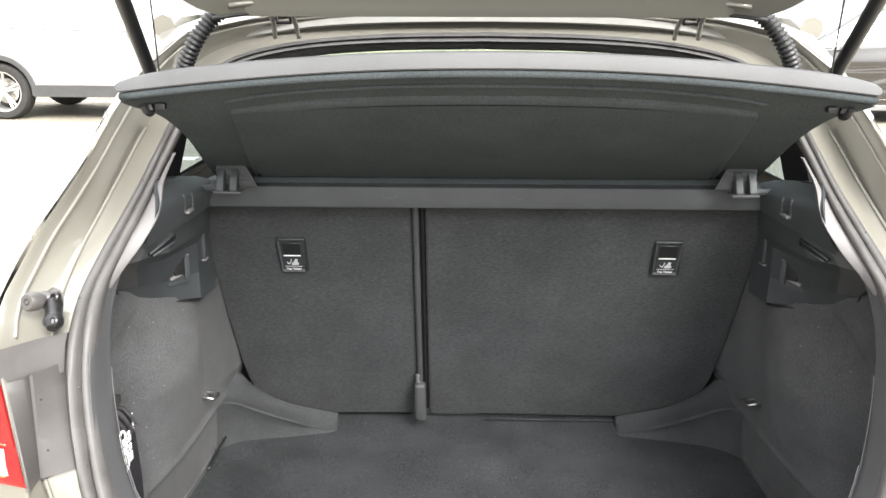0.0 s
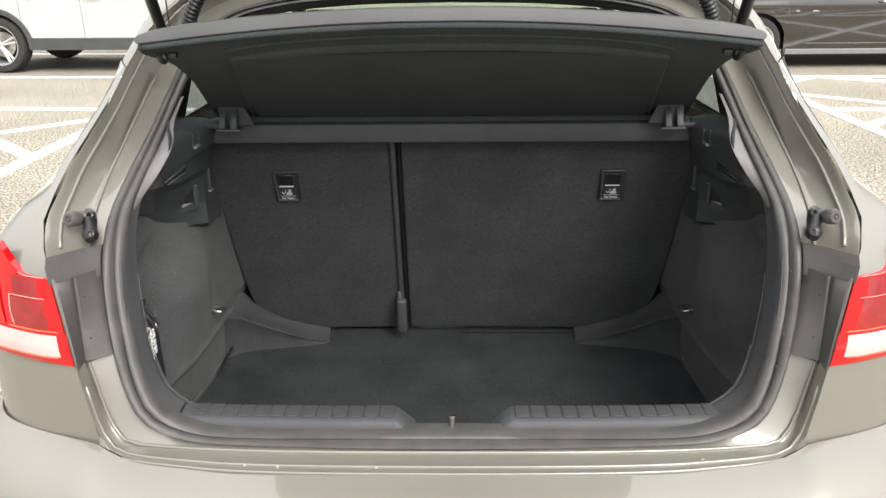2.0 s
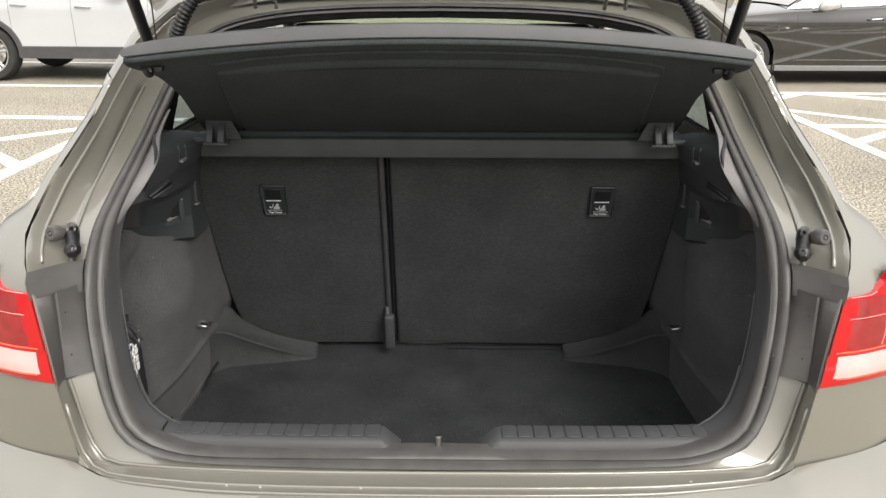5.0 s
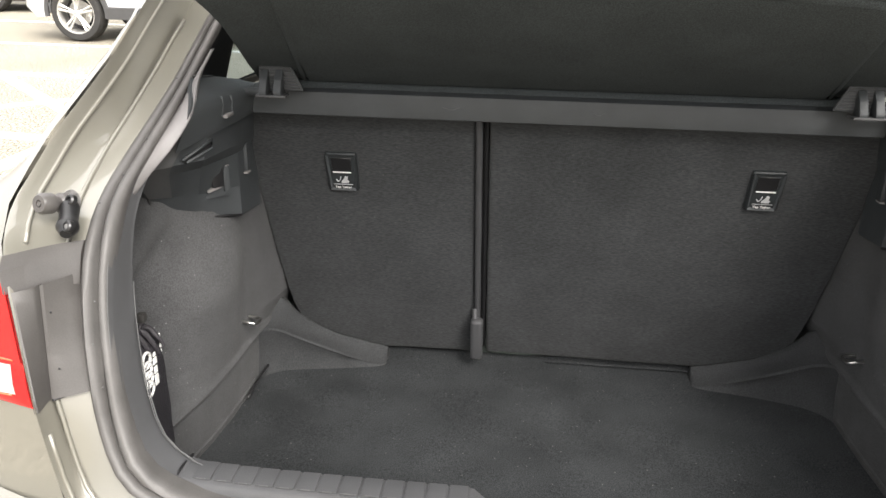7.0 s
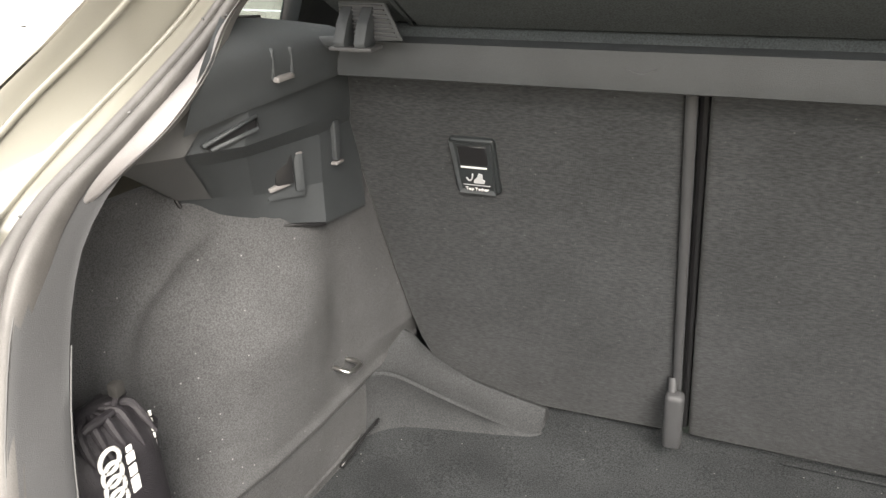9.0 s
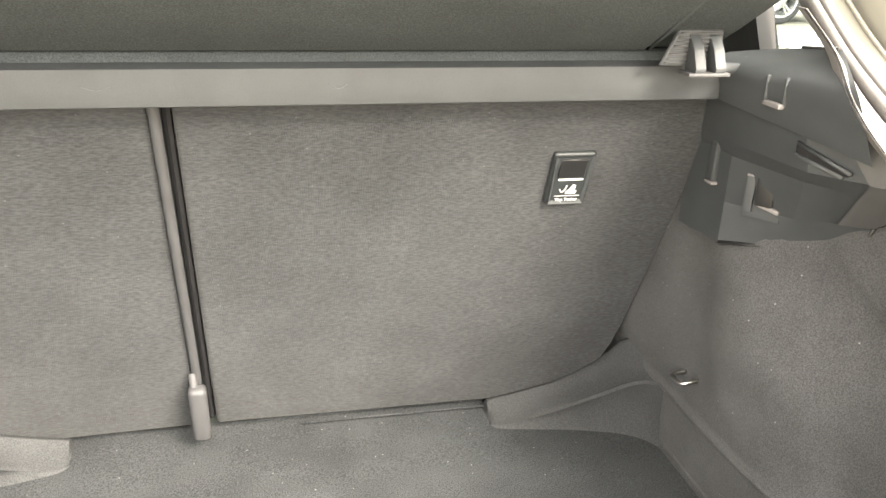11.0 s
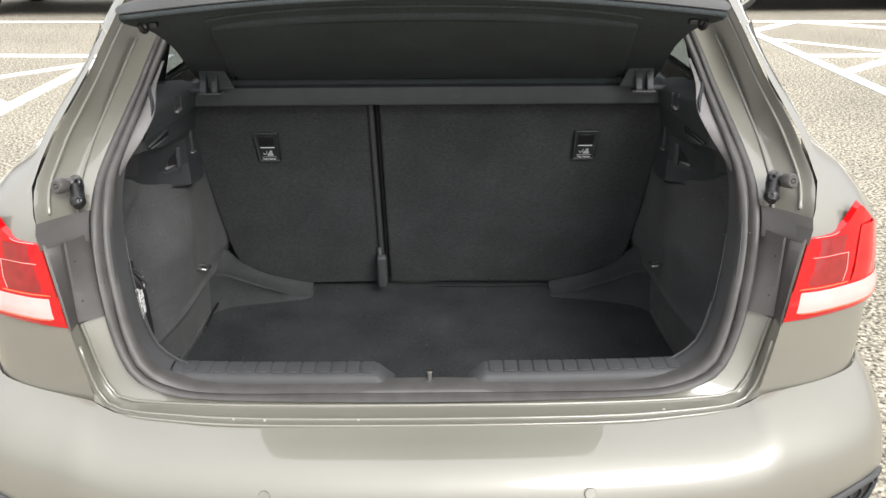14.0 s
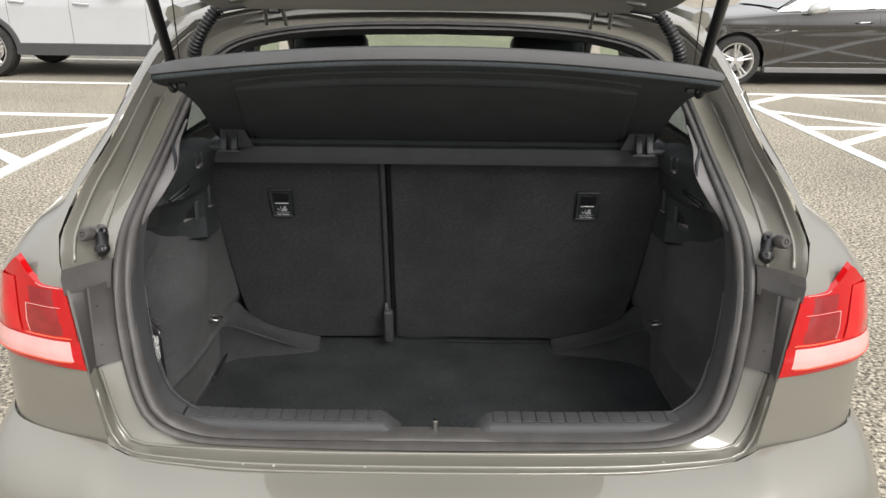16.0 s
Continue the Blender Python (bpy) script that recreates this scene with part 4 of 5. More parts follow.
for s in (-1, 1):
    sill(s)
part("latch_recess", prism([(.346, .664), (.36, .668), (.385, .660), (.407, .650), (.407, .478), (.39, .478)], 0, -.085, .10, .002), M_CARPET, car, "carpeted latch recess")
latch = thing("latch_striker", "bare steel latch striker pin in the sill", "latch striker")
part("pin", tube("pin", [(.004, .362, .655), (.004, .360, .702)], .0045, 12), M_STEEL, latch)
part("pin_head", lathe([(0, -.003), (.005, -.003), (.006, 0), (.005, .003), (0, .003)], 16), M_STEEL, latch).matrix_basis = pose(.004, .360, .702, 90)
part("base_plate", box((.03, .02, .006), (.004, .368, .664), .002), M_BLACK, latch)

# ---- rear seat backs ----
def seat_outline(x0, x1):
    """Outline in x and z; the outer lower corner is cut round."""
    out = abs(x0) > abs(x1)
    o, i = (x0, x1) if out else (x1, x0)
    g = 1 if o > 0 else -1
    pts = [(i, 1.10), (i, .505)]
    arc = [(.40, .500), (.44, .507), (.475, .522), (.50, .545), (.517, .575), (.528, .615), (.534, .66), (.541, .74), (.549, .86), (.556, 1.0), (.556, 1.10)]
    return pts + [(g * a, b) for a, b in arc]


def seat_back(x0, x1, label):
    st = thing("rear_seat_back", label, "seat back", "split rear seat backs")
    o = seat_outline(x0, x1)
    bm = prism(o, 1, 0, .11, .009, 3)
    for v in bm.verts:
        v.co.y += seat_y(v.co.z)
    part("felt_back", bm, M_SEATFELT, st, "felt-covered seat back")
    return st


SEAT_TILT = -math.degrees(math.atan(.372))
seats = [seat_back(-.545, -.1365, "charcoal felt narrow rear seat back, upright"), seat_back(.545, -.1125, "charcoal felt wide rear seat back, upright")]


def tether_plate(x, st):
    m = Matrix.Translation((x, seat_y(.951) - .002, .951)) @ Matrix.Rotation(math.atan(.372), 4, "X")
    fr = part("tether_plate", box((.072, .008, .108), (0, 0, 0), .006, 3), M_PLATE, st, "black anchor cover with a white print")
    fr.matrix_basis = m @ Matrix.Diagonal((.80, 1, .76, 1))
    part("tether_bezel", loft("bez", [[(a, -.0045, b) for a, b in ((-.026, -.046), (.026, -.046), (.029, .046), (-.029, .046))], [(a, -.0075, b) for a, b in ((-.030, -.052), (.030, -.052), (.034, .052), (-.034, .052))]], True), M_PLASTIC, fr)
    part("tether_pocket", box((.046, .003, .036), (0, -.0045, .024), .001, 1), M_BLACK, fr)
    part("white_rule", box((.042, .0012, .0026), (0, -.0068, .0015), 0), M_WHITE, fr)
    # child-seat pictogram: seat shell, cushion, strap hook
    part("pictogram", prism([(-.004, -.030), (.013, -.030), (.015, -.024), (.011, -.022), (.012, -.012), (.006, -.010), (.002, -.019), (-.003, -.024)], 1, -.0072, -.0060), M_SILVERCARD, fr)
    part("pictogram", tube("hook", [(-.004, -.0066, -.012), (-.006, -.0066, -.021), (-.011, -.0066, -.026), (-.015, -.0066, -.020)], .0012, 6, 12), M_SILVERCARD, fr, sharp=0)
    part("thin_rule", box((.044, .0010, .0009), (0, -.0066, -.0345), 0), M_SILVERCARD, fr)
    lettering("Top Tether", .0082, Matrix.Translation((0, -.0070, -.0425)) @ Matrix.Rotation(radians(90), 4, "X"), M_WHITE, fr)


tether_plate(-.382, seats[0]), tether_plate(.372, seats[1])
# seat-edge strip and lower guide between the backs
st = part("edge_strip", tube("strip", [(-.1305, seat_y(z) - .004, z) for z in np.linspace(1.095, .61, 14)], .0066, 10), M_TRIM, seats[1], "grey plastic seat edge strip")
# black bar stands in for the shade between the two backs
part("gap_shade_bar", tube("gap", [(-.1190, seat_y(z) + .012, z) for z in np.linspace(1.095, .52, 14)], .006, 8), M_BLACK, seats[1])
bg = part("belt_guide", box((.026, .022, .104), (-.130, 1.068, .566), .009, 3, Matrix.Rotation(radians(12), 4, "X")), M_TRIM, seats[1], "grey belt guide")
part("guide_stem", tube("stem", [(-.134, 1.062, .612), (-.136, 1.070, .634)], .006, 10), M_TRIM, bg)
part("seat_seam", tube("seam", [(x, seat_y(.497) - .006, .494 - .004 * abs(x)) for x in np.linspace(.02, .33, 16)], .0016, 6), M_FLOOR, seats[1])
# ---- front seats, seen through the cabin ----
for x in (-.365, .365):
    fs = thing("front_seat", "black front seat with a rounded headrest", "seat", "front seats", at=(x, 1.85, .25))
    part("headrest", box((.25, .10, .185), (0, 0, .945), .045, 4), M_BLACK, fs)
    part("backrest", box((.46, .14, .62), (0, .02, .50), .06, 4), M_BLACK, fs)
    for k in (-.06, .06):
        part("headrest_post", tube("post", [(k, 0, .78), (k, 0, .88)], .006, 8), M_STEEL, fs)
    part("cushion", box((.48, .5, .16), (0, .25, .11), .05, 3), M_BLACK, fs)
    part("base", box((.40, .45, .05), (0, .25, .025), .01), M_BLACK, fs)
part("bulkhead", box((1.30, .05, .62), (0, 3.0, .60), .02), M_BLACK, car, "black dashboard")
part("cabin_floor", box((1.36, 1.75, .04), (0, 2.05, .245), .01), M_BLACK, car)
for s in (-1, 1):
    part("door_lining", box((.05, 2.0, .66), (s * .70, 1.95, .66), .02), M_BLACK, car)

# ---- parcel shelf ----
shelf = thing("parcel_shelf", "raised black parcel shelf with a grey rim", "parcel shelf", at=(0, 0, 0))
SW = lambda u: np.interp(u, [0, .2, .4, .6, .74, .82, .87, .905, .94, .97, 1.0], [.512, .503, .490, .478, .476, .478, .482, .493, .505, .511, .508])


def shelf_pt(a, u, down=0.0):
    """A point of the shelf's underside: a across from -1 to 1, u from hinge to rim."""
    y = .915 - .415 * u - .030 * (1 - a * a) * u
    z = 1.118 + .191 * u + .043 * (1 - abs(a) ** 2.2) * u * u
    return np.array([a * SW(u), y - .45 * down, z - .9 * down])


A = np.linspace(-1, 1, 49)
rows = [[shelf_pt(a, u) for a in A] for u in np.r_[np.linspace(0, .78, 16), np.linspace(.80, .97, 16)]]
rows += [[shelf_pt(a, .985) + (0, -.002, -.001) for a in A]]
part("shelf_board", thick("board", rows, (0, .006, .012)), M_SHELFFELT, shelf, "black shelf board")
e = [shelf_pt(a, 1.0) for a in A]
end = 1 - .45 * np.abs(A) ** 14
low = .003 + .008 * np.abs(A) ** 4
hi = low + .018 * end + .004
rim = [[p + (0, .012, k - .002) for p, k in zip(e, low)], [p + (0, -.003, k - .001) for p, k in zip(e, low)], [p + (0, -.0055, k + .001) for p, k in zip(e, low)], [p + (0, -.004, k - .006) for p, k in zip(e, hi)],
       [p + (0, -.001, k - .0015) for p, k in zip(e, hi)], [p + (0, .005, k) for p, k in zip(e, hi)], [p + (0, .07, k - .030) for p, k in zip(e, hi)]]
capped = []
ca, cb = np.mean([r[0] for r in rim[:6]], axis=0), np.mean([r[-1] for r in rim[:6]], axis=0)
for r in rim:
    capped.append([ca + (-.007, 0, 0), ca * .45 + r[0] * .55 + (-.005, 0, 0)] + list(r) + [cb * .45 + r[-1] * .55 + (.005, 0, 0), cb + (.007, 0, 0)])
# paler grey than the board: light falling on the rim is in its colour
part("rim", loft("rim", capped), M_SHELFTOP, shelf, "plastic shelf rim, light from above in its grey", 30)
part("rim_lip", tube("lip", [p + (0, .001, k - .007) for p, k in zip(e, low)], .0055, 8), M_SHELFFELT, shelf, sharp=0)
for s in (-1, 1):
    hk = part("cord_hook", tube("hook", [shelf_pt(s * .955, .93, .0), shelf_pt(s * .952, .925, .010), shelf_pt(s * .945, .945, .014), shelf_pt(s * .94, .97, .008)], .005, 8, 12), M_BLACK, shelf, "black cord hook")
    part("hook_peg", box((.014, .012, .008), tuple(shelf_pt(s * .92, .93, .004)), .002), M_BLACK, hk)
# padded underside panel with a rounded edge
def pad(u, a, d):
    return shelf_pt(a * (.436 - .058 * u) / SW(u), u, d)
rows = []
for inset, d in ((0, 0.0), (.004, .004), (.012, .006), (.03, .007)):
    ring = []
    u0, u1, w = .045 + inset, .86 - inset, 1 - inset * .8
    for a in np.linspace(-w, w, 40):
        ring.append(pad(u0, a, d))
    for u in np.linspace(u0, u1 - .05, 14)[1:]:
        ring.append(pad(u, w - .03 * u, d))
    for a in np.linspace(w - .035, -w + .035, 40):
        ring.append(pad(u1 - .035 * abs(a / w) ** 6, a, d))
    for u in np.linspace(u1 - .05, u0, 14)[:-1]:
        ring.append(pad(u, -w + .03 * u, d))
    rows.append(ring)
part("padded_panel", loft("pad", rows, True), M_SHELFFELT, shelf, "raised felt border", 60)
part("padded_felt", loft("padf", [[pad(u, a, .007) for a in np.linspace(-.965, .965, 40)] for u in np.linspace(.08, .825, 16)]), M_SHELFFELT, shelf, "black felt panel")
part("ridge", tube("ridge", [pad(.925 - .03 * abs(a) ** 6, a, .001) for a in np.linspace(-.98, .98, 50)], .004, 8), M_SHELFFELT, shelf, sharp=0)
bar = [(.866, 1.072), (.863, 1.090), (.867, 1.110), (.880, 1.117), (.925, 1.116), (.925, 1.074), (.88, 1.068)]
rows = [[(x, y + 0, z) for y, z in bar] for x in (-.517, -.513, -.25, 0, .25, .513, .517)]
rows[0] = [(-.517, y * .6 + .9 * .4, z * .6 + 1.092 * .4) for y, z in bar]
rows[-1] = [(.517, y * .6 + .9 * .4, z * .6 + 1.092 * .4) for y, z in bar]
part("hinge_strip", thick("hs", [[(x, y, z) for x in np.linspace(-.49, .49, 12)] for y, z in ((.876, 1.113), (.880, 1.122), (.888, 1.128))], (0, .004, 0)), M_SHELFFELT, shelf)
part("front_rail", loft("rail", rows, True), M_PLASTIC, shelf, "dark grey plastic front rail", 40)
for s in (-1, 1):
    br = part("pivot_bracket", prism([(s * .488, 1.161), (s * .488, 1.114), (s * .415, 1.117), (s * .436, 1.161)], 1, .8345, .8395, .0015, 1), M_PLASTIC, shelf, "ribbed pivot bracket")
    for i in range(9):
        z = 1.1205 + .0045 * i
        a, b = .486, .419 + (z - 1.117) * .48
        part("bracket_rib", box((a - b, .0034, .0018), (s * (a + b) / 2, .8335, z), .0005, 1), M_TRIM, br)
    for k in (.477, .453):
        part("bracket_web", prism([(.836, 1.154), (.836, 1.111), (.812, 1.110), (.810, 1.117), (.820, 1.136)], 0, s * k - .0065, s * k + .0065, .002, 2), M_PLASTIC, br)
    part("bracket_foot", box((.050, .028, .004), (s * .464, .8235, 1.1105), .0015, 2), M_TRIM, br)
    part("pivot_pin", tube("pin", [(s * .486, .840, 1.112), (s * .512, .842, 1.112), (s * .545, .850, 1.110)], [.0075, .006, .0055], 10, 10), M_PLASTIC, br)
    part("pivot_socket", box((.014, .030, .022), (s * .540, .848, 1.112), .004, 2), M_BLACK, br)
    cord = tagged(part("support_cord", tube("cord", [(s * .487, .60, 1.285), (s * .484, .58, 1.45), (s * .482, .54, 1.72)], .0013, 6, 20), M_BLACK, shelf), "thin black cord")
# pale lint and scratches on the rail
for x, y, l in ((-.19, .8635, .03), (.055, .8635, .02), (-.05, .866, .012)):
    part("lint", tube("lint", [(x, y - .0005, 1.094), (x + l * .5, y - .0015, 1.090), (x + l, y - .0005, 1.0945)], .0004, 5, 8), M_SHELFTOP, shelf, sharp=0)

# ---- tailgate, hinges, struts, harness ----
gate = part("tailgate", bmesh.new(), M_PAINT, car, "open painted tailgate")


def gate_pt(a, b, lift=0.0):
    """Inner face of the open tailgate: a across, b from the hinge edge to the lower edge."""
    w = np.interp(b, [0, .15, .5, .8, 1.0], [.50, .535, .60, .61, .585])
    y = .905 - .86 * b - .135 * a ** 4 * (1 - b)
    z = 1.430 + .60 * b + .07 * math.sin(math.pi * b) - .030 * a ** 4 * (1 - b) ** 3
    return np.array([a * w, y - .4 * lift, z + .9 * lift])


def ring_on(f, a0, b0, b1, r, d, n=14):
    out = []
    for ca, cb, q in ((a0 - r, b1 - r * .6, 0), (-a0 + r, b1 - r * .6, 1), (-a0 + r, b0 + r * .6, 2), (a0 - r, b0 + r * .6, 3)):
        for t in np.linspace(0, math.pi / 2, n):
            k = t + q * math.pi / 2
            out.append(f(ca + r * math.cos(k), cb + r * .6 * math.sin(k), d))
    return out


outer, inner_r = ring_on(gate_pt, 1.0, 0, 1.0, .16, 0), ring_on(gate_pt, .80, .10, .52, .10, 0)
o2, i2 = ring_on(gate_pt, 1.0, 0, 1.0, .16, .05), ring_on(gate_pt, .82, .09, .53, .10, .045)
o3 = ring_on(gate_pt, 1.02, -.01, 1.01, .16, .026)
part("gate_frame", loft("gf", [inner_r, ring_on(gate_pt, .90, .05, .78, .13, -.012), ring_on(gate_pt, .96, .02, .94, .15, -.010), outer, o3, o2, i2, inner_r], True), M_PAINT, gate, "painted tailgate frame", 50)
w_ = ring_on(gate_pt, .81, .095, .525, .10, .03)
mid = np.mean(np.array(w_), axis=0)
me = mesh_of("rw", list(w_) + [mid], [(i, (i + 1) % len(w_), len(w_)) for i in range(len(w_))])
part("rear_window", me, M_DARKGLASS, gate, "dark rear window")
part("gate_lining", loft("gl", [ring_on(gate_pt, .90, .50, .97, .1, -.004), ring_on(gate_pt, .84, .54, .94, .1, -.03), ring_on(gate_pt, .2, .70, .78, .05, -.034)], True), M_PLASTIC, gate, "dark plastic tailgate lining")
part("gate_seam", tube("seam", [gate_pt(a, .035, -.012) for a in np.linspace(-.86, .86, 40)], .0045, 8), M_PAINT, gate, sharp=0)
part("gate_seam", tube("seam", [gate_pt(a, .012, -.008) for a in np.linspace(-.92, .92, 40)], .0035, 8), M_BLACK, gate, sharp=0)
for s in (-1, 1):
    hx = s * .366
    hg = part("hinge", tube("h", [(hx - .022, .930, 1.376), (hx - .020, .915, 1.402), (hx - .016, .880, 1.425), (hx + .016, .880, 1.425), (hx + .020, .915, 1.402), (hx + .022, .930, 1.376)], .0045, 8, 30), M_PAINT, gate, "painted tailgate hinge", 0)
    part("hinge_loop", tube("hl", [(hx - .012, .905, 1.418), (hx - .012, .910, 1.404), (hx + .012, .910, 1.404), (hx + .012, .905, 1.418)], .0035, 8), M_DARKBOLT, hg, sharp=0)
    part("hinge_plate", box((.07, .03, .012), (hx, .872, 1.430), .003), M_PAINT, hg)
    for k in (-.024, .024):
        part("hinge_bolt", lathe([(0, -.006), (.006, -.006), (.008, -.002), (.008, .004)], 6), M_STEEL, hg).matrix_basis = pose(hx + k, .866, 1.423, 60)
    sb, stp = np.array([.548, .735, 1.312]), np.array([.492, .50, 1.444])
    stp2 = sb + (stp - sb) * 1.9
    ga = part("gas_strut", tube("strut", flip([sb, sb + (stp2 - sb) * .12, stp2], s), .0105, 14), M_BLACK, gate, "black gas strut")
    part("strut_end", tube("se", flip([sb + (.002, .004, -.028), sb + (0, 0, -.01), sb + (stp - sb) * .06], s), [.011, .013, .0125], 12, 8), M_BLACK, ga)
    part("ball_stud", lathe([(0, -.01), (.007, -.006), (.009, 0), (.007, .008), (.012, .010), (.012, .016)], 14), M_STEEL, ga).location = (s * .558, .742, 1.292)
    # corrugated cable sleeve
    hp = spline([(.528, .845, 1.296), (.524, .825, 1.330), (.500, .82, 1.375), (.470, .835, 1.415), (.44, .85, 1.435)], 90)
    rr = [.0125 if i < 14 else (.0150 if (i // 2) % 2 else .0118) for i in range(90)]
    part("cable_sleeve", tube("sleeve", flip(hp, s), rr, 14), M_BLACK, gate, "black corrugated cable sleeve", 0)
    part("sleeve_boot", lathe([(.013, -.012), (.016, -.004), (.024, .002), (.026, .006), (.02, .012)], 18), M_RUBBER, gate).matrix_basis = pose(s * .529, .850, 1.288, -60, 0, 0)
part("roof_seal_trim", tube("rs", [p + (0, .035, -.012) for p in S2[[*range(0, 24)]]], .012, 10), M_RUBBER, car, sharp=0)
part("roof_seal_trim", tube("rs", [p + (0, .035, -.012) for p in S2[[*range(len(S2) - 24, len(S2))]]], .012, 10), M_RUBBER, car, sharp=0)

# ---- pouch in the side pocket ----
pouch = thing("tool_pouch", "black nylon pouch with white print in the side pocket", "pouch", at=(.012, -.030, .016))
rows = []
for i, z in enumerate(np.linspace(.52, .806, 22)):
    t = i / 21
    rx = .042 * (1 - .72 * max(0, (t - .84) / .16) ** 1.3)
    ry = .062 * (1 - .45 * max(0, (t - .86) / .14) ** 1.3)
    r = []
    for k in np.linspace(0, 2 * math.pi, 28, endpoint=False):
        c, n_ = math.cos(k), math.sin(k)
        w = 1 + .05 * noise.noise(Vector((c * 2, n_ * 2, z * 22))) + .10 * max(0, t - .7) / .3 * math.sin(7 * k + z * 90)
        r.append((-.615 + rx * w * math.copysign(abs(c) ** .7, c), .545 + ry * w * math.copysign(abs(n_) ** .7, n_), z + .006 * math.sin(k * 3) * max(0, t - .8)))
    rows.append(r)
v = [p for r in rows for p in r]
part("pouch_body", mesh_of("pouch", v + [(-.617, .542, .52), (-.617, .545, .811)], [(i * 28 + j, i * 28 + (j + 1) % 28, (i + 1) * 28 + (j + 1) % 28, (i + 1) * 28 + j) for i in range(21) for j in range(28)] + [(j, (j + 1) % 28, 616) for j in range(28)] + [(588 + j, 588 + (j + 1) % 28, 617) for j in range(28)]), M_POUCH, pouch)
part("pouch_fold", tube("fold", [(-.598, .505, .800), (-.594, .53, .806), (-.597, .56, .803), (-.606, .585, .806)], [.003, .005, .0045, .003], 8, 20), M_POUCH, pouch)
for k in range(5):
    y = .512 + .017 * k
    part("pouch_fold", tube("fold", [(-.577 + .001 * k, y + .004, .770 - .004 * (k % 2)), (-.583, y, .789), (-.594, y + .005 - .002 * k, .803), (-.606, .545 + (y - .545) * .4, .808)], [.0015, .004, .005, .002], 8, 14), M_POUCH, pouch)
part("draw_cord", tube("cord", [(-.600, .560, .800), (-.596, .564, .812), (-.594, .566, .822)], .003, 8, 10), M_POUCH, pouch)
part("cord_tassel", box((.012, .012, .014), (-.594, .566, .824), .003), M_TYRE, pouch)
for i in range(4):
    part("white_ring", tube("ring", [(-.5728, .524 + .0115 * math.cos(k), .778 - i * .0150 + .0115 * math.sin(k)) for k in np.linspace(0, 2 * math.pi, 25)], .0023, 6), M_WHITE, pouch, sharp=0)
for z, h, w in ((.776, .006, .007), (.766, .010, .010), (.752, .011, .009), (.736, .016, .010)):
    part("white_bar", box((.002, w, h), (-.5725, .547, z), .0005, 1), M_WHITE, pouch)
for i in range(10):
    part("print_bar", box((.002, .0022, .0055), (-.583, .589, .785 - i * .0085), 0), M_WHITE, pouch)
strap = thing("pocket_strap", "black elastic strap with a buckle at the floor edge", "strap")
part("webbing", thick("web", [spline([(-.585, .50, .62), (-.570, .475, .58), (-.545, .46, .50)], 10), spline([(-.580, .53, .61), (-.560, .51, .56), (-.540, .495, .487)], 10)], (.003, 0, 0)), M_POUCH, strap)
part("buckle", box((.012, .030, .04), (-.560, .49, .575), .004, 2, Matrix.Rotation(radians(30), 4, "X")), M_BLACK, strap)


